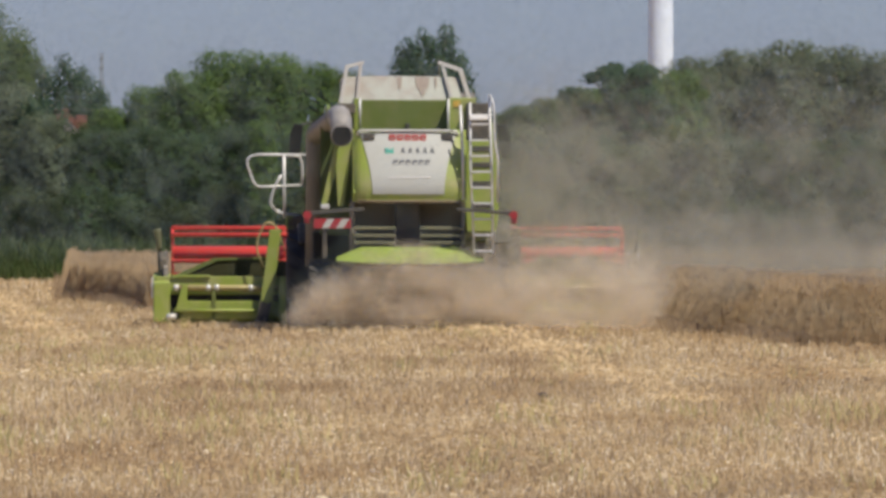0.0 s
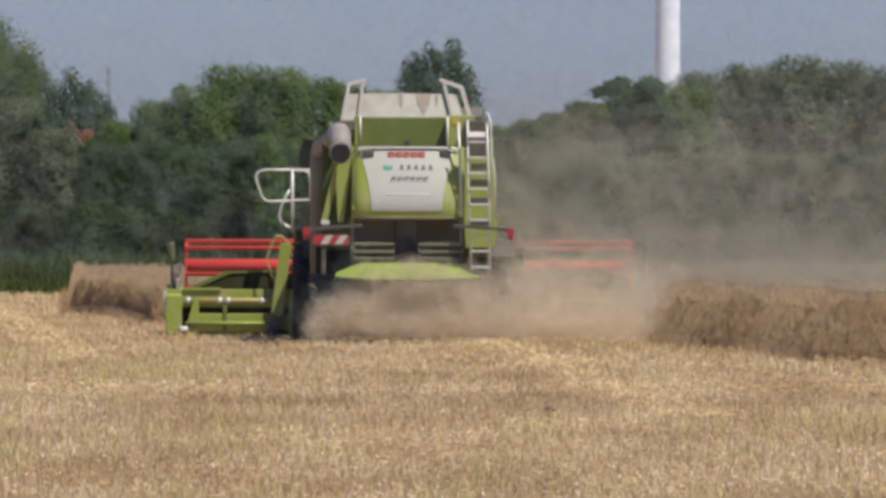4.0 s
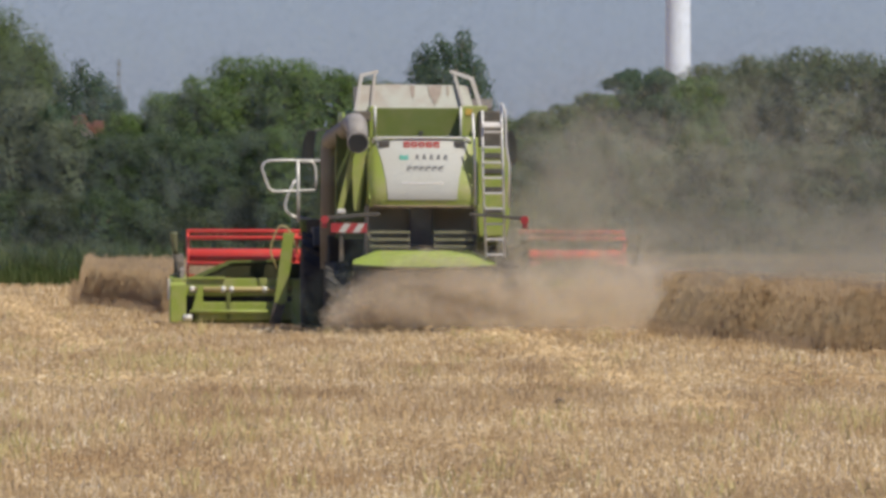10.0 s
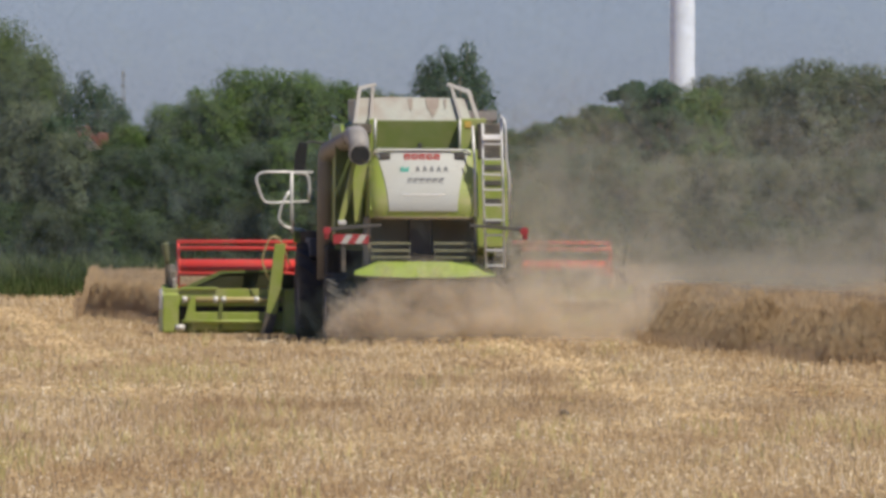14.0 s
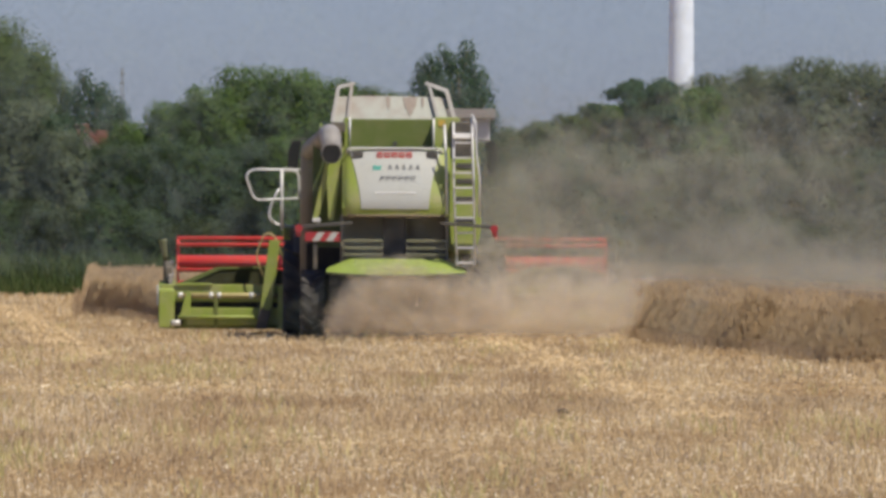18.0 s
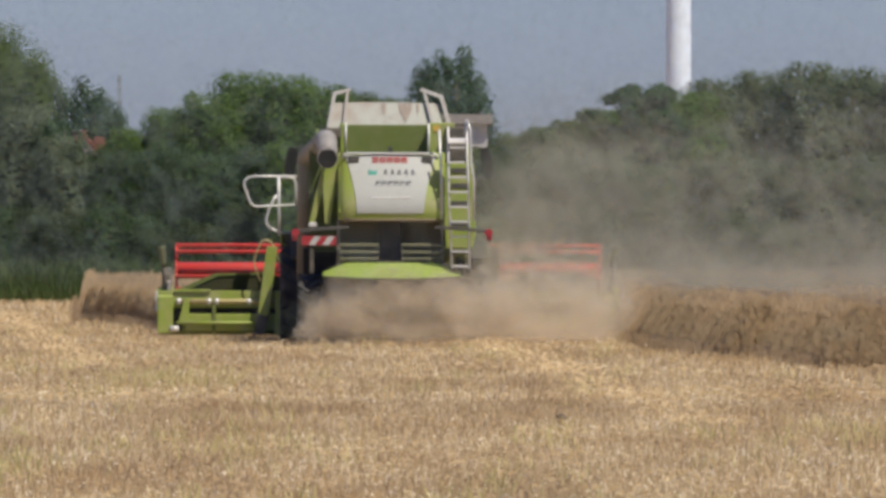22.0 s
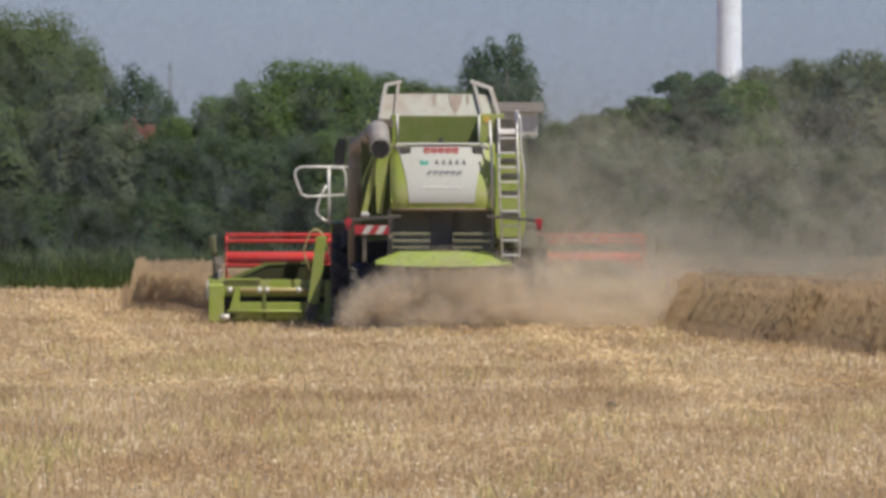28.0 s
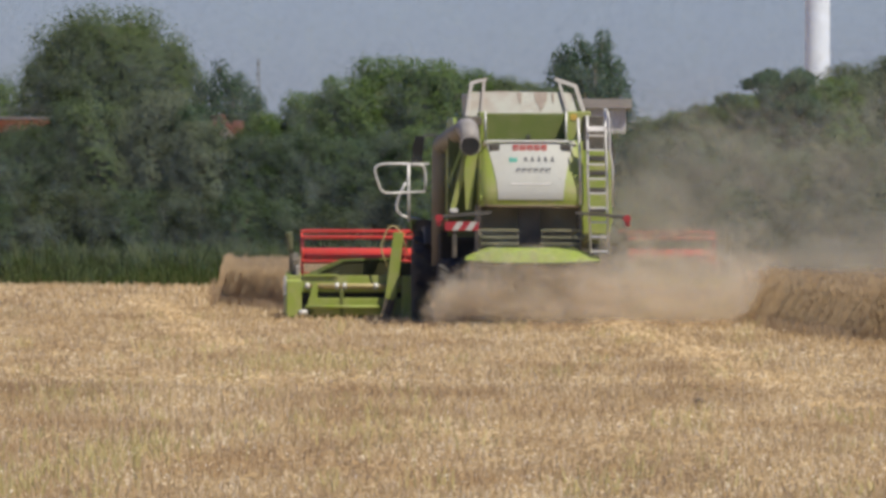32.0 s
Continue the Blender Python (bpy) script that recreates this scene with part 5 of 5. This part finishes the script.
def make_dust():
    """Puffs: place in the harvester's space, spread and number of flakes; and how they move."""
    puffs = []
    # the thick cloud under and beside the spreader rolls as it goes
    thick = [(-0.8, 0.3, 0.72, 0.3, 0.5, 0.3, 2600), (-0.3, 0.2, 0.72, 0.38, 0.5, 0.36, 4000), (0.3, 0.2, 0.7, 0.38, 0.5, 0.38, 4000), (0.9, 0.3, 0.68, 0.38, 0.6, 0.38, 4000),
             (1.5, 0.5, 0.65, 0.4, 0.7, 0.4, 3800), (2.1, 0.8, 0.68, 0.42, 0.8, 0.42, 3600), (2.8, 1.2, 0.7, 0.45, 0.9, 0.44, 3500), (3.5, 1.5, 0.7, 0.46, 1.0, 0.45, 3400),
             (4.1, 2.0, 0.65, 0.4, 1.2, 0.42, 3200), (4.5, 4.0, 0.7, 0.4, 1.5, 0.42, 2400)]
    # lower banks along the ground, and the dust that rises from the cloud
    banks = [(0.4, -0.3, 0.3, 0.8, 0.4, 0.18, 2600), (2.4, 0.2, 0.3, 0.9, 0.5, 0.2, 2200), (3.7, 1.0, 0.3, 0.7, 0.8, 0.22, 1900), (-0.65, 0.3, 1.05, 0.28, 0.4, 0.24, 4000),
             (0.0, 0.3, 1.08, 0.34, 0.4, 0.26, 3900), (0.8, 0.35, 1.05, 0.36, 0.4, 0.26, 3300), (-0.92, 0.3, 0.6, 0.28, 0.4, 0.27, 3200), (1.9, 1.5, 1.3, 0.45, 0.9, 0.4, 1400),
             (2.9, 2.5, 1.35, 0.5, 1.2, 0.42, 1200), (3.9, 4.0, 1.35, 0.55, 1.4, 0.42, 900)]
    # the stream of chaff that shoots out low past the rear wheel
    tip = [(-1.3, 0.15, 0.55, 0.24, 0.3, 0.25, 3400), (-1.62, 0.1, 0.28, 0.2, 0.25, 0.14, 1900), (-1.0, 0.1, 0.42, 0.3, 0.3, 0.22, 2600), (-1.45, 0.1, 0.5, 0.2, 0.25, 0.2, 1700)]
    veil = [(2.2, 4.5, 1.7, 0.7, 1.4, 0.5, 1050), (3.3, 5.0, 1.7, 0.8, 1.6, 0.5, 900), (4.3, 6.5, 1.5, 0.7, 1.6, 0.4, 850), (2.3, 6.0, 2.5, 0.6, 2.0, 0.65, 1923), (2.9, 8.0, 3.4, 0.75, 2.4, 0.85, 1800),
            (4.2, 10.0, 2.6, 0.9, 3.0, 0.9, 1450), (5.6, 13.0, 3.1, 1.3, 4.0, 1.1, 1950), (7.8, 17.0, 3.0, 1.5, 4.0, 1.2, 2450), (10.8, 20.0, 3.0, 1.6, 4.0, 1.2, 2900),
            (6.2, 16.0, 1.35, 1.2, 4.0, 0.3, 2692), (8.8, 19.0, 1.4, 1.5, 4.0, 0.36, 3653), (12.0, 22.0, 1.5, 1.6, 4.0, 0.42, 3846), (6.9, -9.0, 1.15, 0.9, 3.0, 0.18, 1000), (9.0, -10.0, 1.2, 1.0, 3.0, 0.18, 1000)]
    chaff = [(-1.35, 0.1, 0.45, 0.24, 0.3, 0.2, 1700), (-0.2, 0.0, 0.6, 0.6, 0.3, 0.3, 1800), (-1.65, 0.1, 0.2, 0.2, 0.3, 0.11, 1100), (-1.0, 0.0, 0.6, 0.25, 0.3, 0.25, 1300)]
    k = 0
    for rows, kind, size, material in ((thick, "roll", 0.17, DUST), (banks, "roll", 0.17, DUST), (tip, "tip", 0.1, DUST), (veil, "veil", 0.4, THINDUST), (chaff, "chaff", 0.011, CHAFF)):
        for x, y, z, sx, sy, sz, n in rows:
            k += 1
            ob = new("chaff_spray" if kind == "chaff" else "dust_puff", dust_mesh(40 + k, n, size, np.array([sx, sy, sz]), material))
            label = {"roll": "dense pale brown dust thrown out behind the harvester", "tip": "low stream of brown dust beside the rear wheel", "veil": "thin brown dust drifting over the crop", "chaff": "flying straw chaff below the spreader"}[kind]
            tagged(ob, label, "dust", "dust puffs", "stuff")
            puffs.append((ob, x, y, z, kind, k, max(sx, sz) < 1.3 * min(sx, sz)))
    return puffs


def make_haze():
    """Translucent flakes added to imitate the air's haze over the field, thickest in its far half."""
    rng = np.random.default_rng(77)
    n = 18000
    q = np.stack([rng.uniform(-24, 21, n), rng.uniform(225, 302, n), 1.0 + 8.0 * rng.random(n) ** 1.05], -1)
    # fewer flakes nearer the eye, added to lift the harvester's darks
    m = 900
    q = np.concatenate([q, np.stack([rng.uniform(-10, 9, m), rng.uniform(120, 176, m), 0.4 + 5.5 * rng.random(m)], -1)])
    n += m
    a, b = rng.normal(size=(n, 3)), rng.normal(size=(n, 3))
    a *= (0.5 * rng.uniform(0.5, 1.5, n) / np.linalg.norm(a, axis=1))[:, None]
    b *= (0.5 * rng.uniform(0.5, 1.5, n) / np.linalg.norm(b, axis=1))[:, None]
    v = np.stack([q + a, q + b, q - a * 0.6 - b * 0.6], 1).reshape(-1, 3)
    tagged(new("field_haze", sheet_mesh("field_haze", v, np.arange(3 * n).reshape(-1, 3), HAZE)), "translucent flakes added as stand-in for air haze over the field", "haze", kind="stuff")


def make_bird():
    """A swallow over the field."""
    bird = thing("swallow", "small dark swallow flying low over the crop", "bird")
    part("body", tube([(0, -0.075, 0), (0, -0.05, 0), (0, 0, 0.005), (0, 0.05, 0.008), (0, 0.085, 0.006)], 0.02, 8, ends=(0.012, 0.022)), HOLE, bird)
    for s in (-1, 1):
        part("wing", prism([(0.01 * s, 0.045), (0.09 * s, 0.04), (0.17 * s, -0.05), (0.08 * s, -0.005), (0.01 * s, -0.01)], "z", 0.004, 0.012, 0), HOLE, bird).rotation_euler = (0, radians(-22 * s), 0)
        part("tail", prism([(0.002 * s, -0.07), (0.012 * s, -0.07), (0.035 * s, -0.17)], "z", -0.002, 0.004, 0), HOLE, bird)
    return bird


def make_dark_blob():
    """A small dark blob on a short stalk in the stubble."""
    clod = thing("dark_blob", "small dark blob on a short stalk in the stubble", "clod", pose(1.19, 115.1, 0.0))
    bm = bmesh.new()
    bmesh.ops.create_icosphere(bm, subdivisions=2, radius=0.05)
    for v in bm.verts:
        v.co *= 1 + 0.35 * noise.noise(v.co * 22)
        v.co.z = v.co.z * 0.8 + 0.16
        v.co.x *= 1.2
    part("lump", bm, BARK, clod)
    part("stalk", tube([(0, 0, -0.02), (0.01, 0, 0.14)], 0.012, 6), BARK, clod)


make_ground()
make_stubble()
make_crop()
make_trees()
make_buildings()
make_haze()
HARVESTER, MOVING = make_harvester()
PUFFS = make_dust()
SWALLOW = make_bird()
make_dark_blob()


# ---- what moves ----
def motions():
    course = (
    (0, -0.601, 180.00, -0.039, -0.03, 1.65), (1, -0.662, 180.56, -0.047, 0.01, 1.18), (2, -0.738, 181.13, -0.068, 0.06, 0.62), (3, -0.827,
    181.69, -0.085, 0.23, -0.16), (4, -0.773, 182.24, -0.086, 0.28, 0.22), (4.5, -0.744, 182.52, -0.077, 0.24, 0.55), (6.5, -0.708, 183.63,
    -0.061, 0.31, 1.22), (7, -0.766, 183.90, -0.053, 0.29, 0.88), (8, -0.746, 184.45, -0.027, 0.19, 1.31), (9, -0.742, 185.00, -0.023, 0.12,
    1.59), (10, -0.675, 185.55, -0.023, 0.09, 2.31), (11, -0.622, 186.09, -0.034, 0.17, 2.99), (12, -0.575, 186.63, -0.039, 0.22, 3.71),
    (13, -0.574, 187.17, -0.032, 0.23, 4.48), (14, -0.745, 187.71, -0.016, 0.13, 3.86), (14.5, -0.837, 187.98, -0.011, 0.06, 3.40), (16.5,
    -1.149, 189.05, 0.003, -0.00, 1.64), (17, -1.183, 189.31, -0.003, 0.07, 1.49), (18, -1.297, 189.84, -0.014, 0.27, 0.95), (19, -1.356,
    190.37, -0.011, 0.32, 0.40), (20, -1.363, 190.90, 0.009, 0.16, 0.34), (21, -1.364, 191.42, 0.022, 0.00, 0.65), (22, -1.353, 191.94,
    0.019, -0.05, 0.89), (23, -1.398, 192.46, 0.015, 0.01, 0.77), (24, -1.404, 192.98, 0.008, 0.14, 0.82), (24.5, -1.424, 193.24, 0.004,
    0.16, 0.73), (26.5, -1.401, 194.27, 0.006, -0.06, 1.00), (27, -1.348, 194.52, 0.000, -0.06, 1.38), (28, -1.354, 195.03, -0.010, -0.14,
    1.45), (29, -1.406, 195.54, -0.016, -0.25, 1.65), (30, -1.385, 196.05, -0.013, -0.32, 2.32), (31, -1.366, 196.55, -0.005, -0.33, 2.78),
    (32, -1.341, 197.05, -0.014, -0.17, 3.39)
    )
    walk(HARVESTER, [(t, pose(x, y, z, tip, 0, a)) for t, x, y, z, tip, a in course])
    for name, r in (("front", 0.98), ("rear", 0.7)):
        for wheel in MOVING[name]:
            x, y, z = wheel.location
            walk(wheel, [(t, pose(x, y, z, -math.degrees(0.533 * t / r))) for t in range(33)])
    walk(MOVING["reel"], [(k / 2, pose(0, 9.95, 1.43, -90.0 * (k / 2 - 14.15))) for k in range(65)])
    walk(SWALLOW, [(t, pose(x, y, z, tip, roll, a)) for t, x, y, z, tip, roll, a in (
        (0, -29.48, 160.0, 1.11, 0, 0, -90), (1.6, -10.30, 160.0, 0.91, 0, 0, -90), (1.9, -0.92, 160.0, 0.76, 0, 25, -95), (2, 2.19,
        160.0, 0.67, 0, 0, -90), (2.2, 8.48, 160.0, 0.65, 0, 0, -80), (3.2, 21.07, 190.0, 2.34, 0, 0, -10), (4.4, 26.17, 215.0, 4.07, 0,
        0, 60), (5.6, 15.44, 215.0, 3.45, 0, 0, 80), (6.3, 6.42, 150.0, 2.63, 0, -25, 120), (6.5, 5.96, 150.0, 2.04, -25, 0, 110), (6.6,
        5.91, 150.0, 1.45, -25, 10, 100), (6.7, 5.69, 150.0, 0.88, 0, 0, 85), (6.8, 5.07, 150.0, 0.77, 0, 0, 90), (6.9, 4.49, 150.0, 0.73,
        10, 0, 90), (7, 3.74, 150.0, 1.06, 15, 20, 88), (7.1, 3.48, 165.0, 1.38, 20, 0, 70), (7.2, 2.65, 180.0, 1.99, 15, 0, 50), (7.3,
        1.89, 196.0, 2.49, 10, 0, 40), (7.5, 0.41, 222.0, 3.14, 0, 0, 40), (8.5, -0.29, 330.0, 4.46, 0, 0, 10), (9.6, -3.73, 560.0, 5.98, 0, 0, 80),
        (10.8, -6.01, 600.0, 13.14, 0, 0, 80),
        (11.6, -8.06, 600.0, 13.72, 0, 0, 80),
        (11.8, -8.28, 600.0, 13.85, 0, 0, 80),
        (12.0, -9.05, 600.0, 13.49, 0, 0, 80),
        (12.8, -11.94, 600.0, 7.62, 0, 0, 80),
        (18.4, -1.94, 600.0, 7.69, 0, 0, 80),
        (19.2, 1.99, 600.0, 12.95, 0, 0, 80),
        (19.5, 3.31, 600.0, 13.23, 0, 0, 80),
        (20.2, 6.39, 600.0, 7.66, 0, 0, 80), (32, 20.0, 600, 6.0, 0, 0, 80)
    )])
    # how far the stream of chaff reaches out past its usual place, second by second
    reach = {0: -0.3, 1: -0.05, 2: -0.13, 3: -0.11, 4: -0.05, 5: 0.1, 6: 0.2, 7: 0.35, 8: -0.23, 9: 0.5, 10: 0.1, 11: -0.12, 12: -0.38, 13: 0.35, 14: 0.0, 15: -0.15, 16: -0.2, 17: -0.23, 18: 0.5, 19: -0.1, 20: 0.02,
             21: 0.15, 22: 0.05, 23: -0.15, 24: 0.42, 25: 0.1, 26: -0.1, 27: -0.02, 28: -0.25, 29: 0.0, 30: -0.05, 31: -0.05, 32: -0.3}
    for ob, px, py, pz, kind, k, round_one in PUFFS:
        rows = []
        for t in range(33):
            cx = np.interp(t, [c[0] for c in course], [c[1] for c in course])
            cy = np.interp(t, [c[0] for c in course], [c[2] for c in course])
            s, w = (0.35, 0.5) if kind == "veil" else (0.1, 1.3)
            cx += reach[t] * min(1, max(0, (-0.3 - px) / 0.9))
            roll = (34 + 5 * (k % 4)) * t * (1 if k % 3 else -1) if kind == "roll" and round_one else 10 * math.sin(0.7 * w * t + 2.2 * k)
            rows.append((t, pose(cx + px + s * math.sin(w * t + k), cy + py + s * math.sin(0.8 * w * t + 2 * k), pz + 0.25 * s * math.sin(1.4 * w * t + 3 * k), 8 * math.sin(w * t + k), roll, 12 * math.sin(0.6 * w * t + k))))
        walk(ob, rows)


motions()
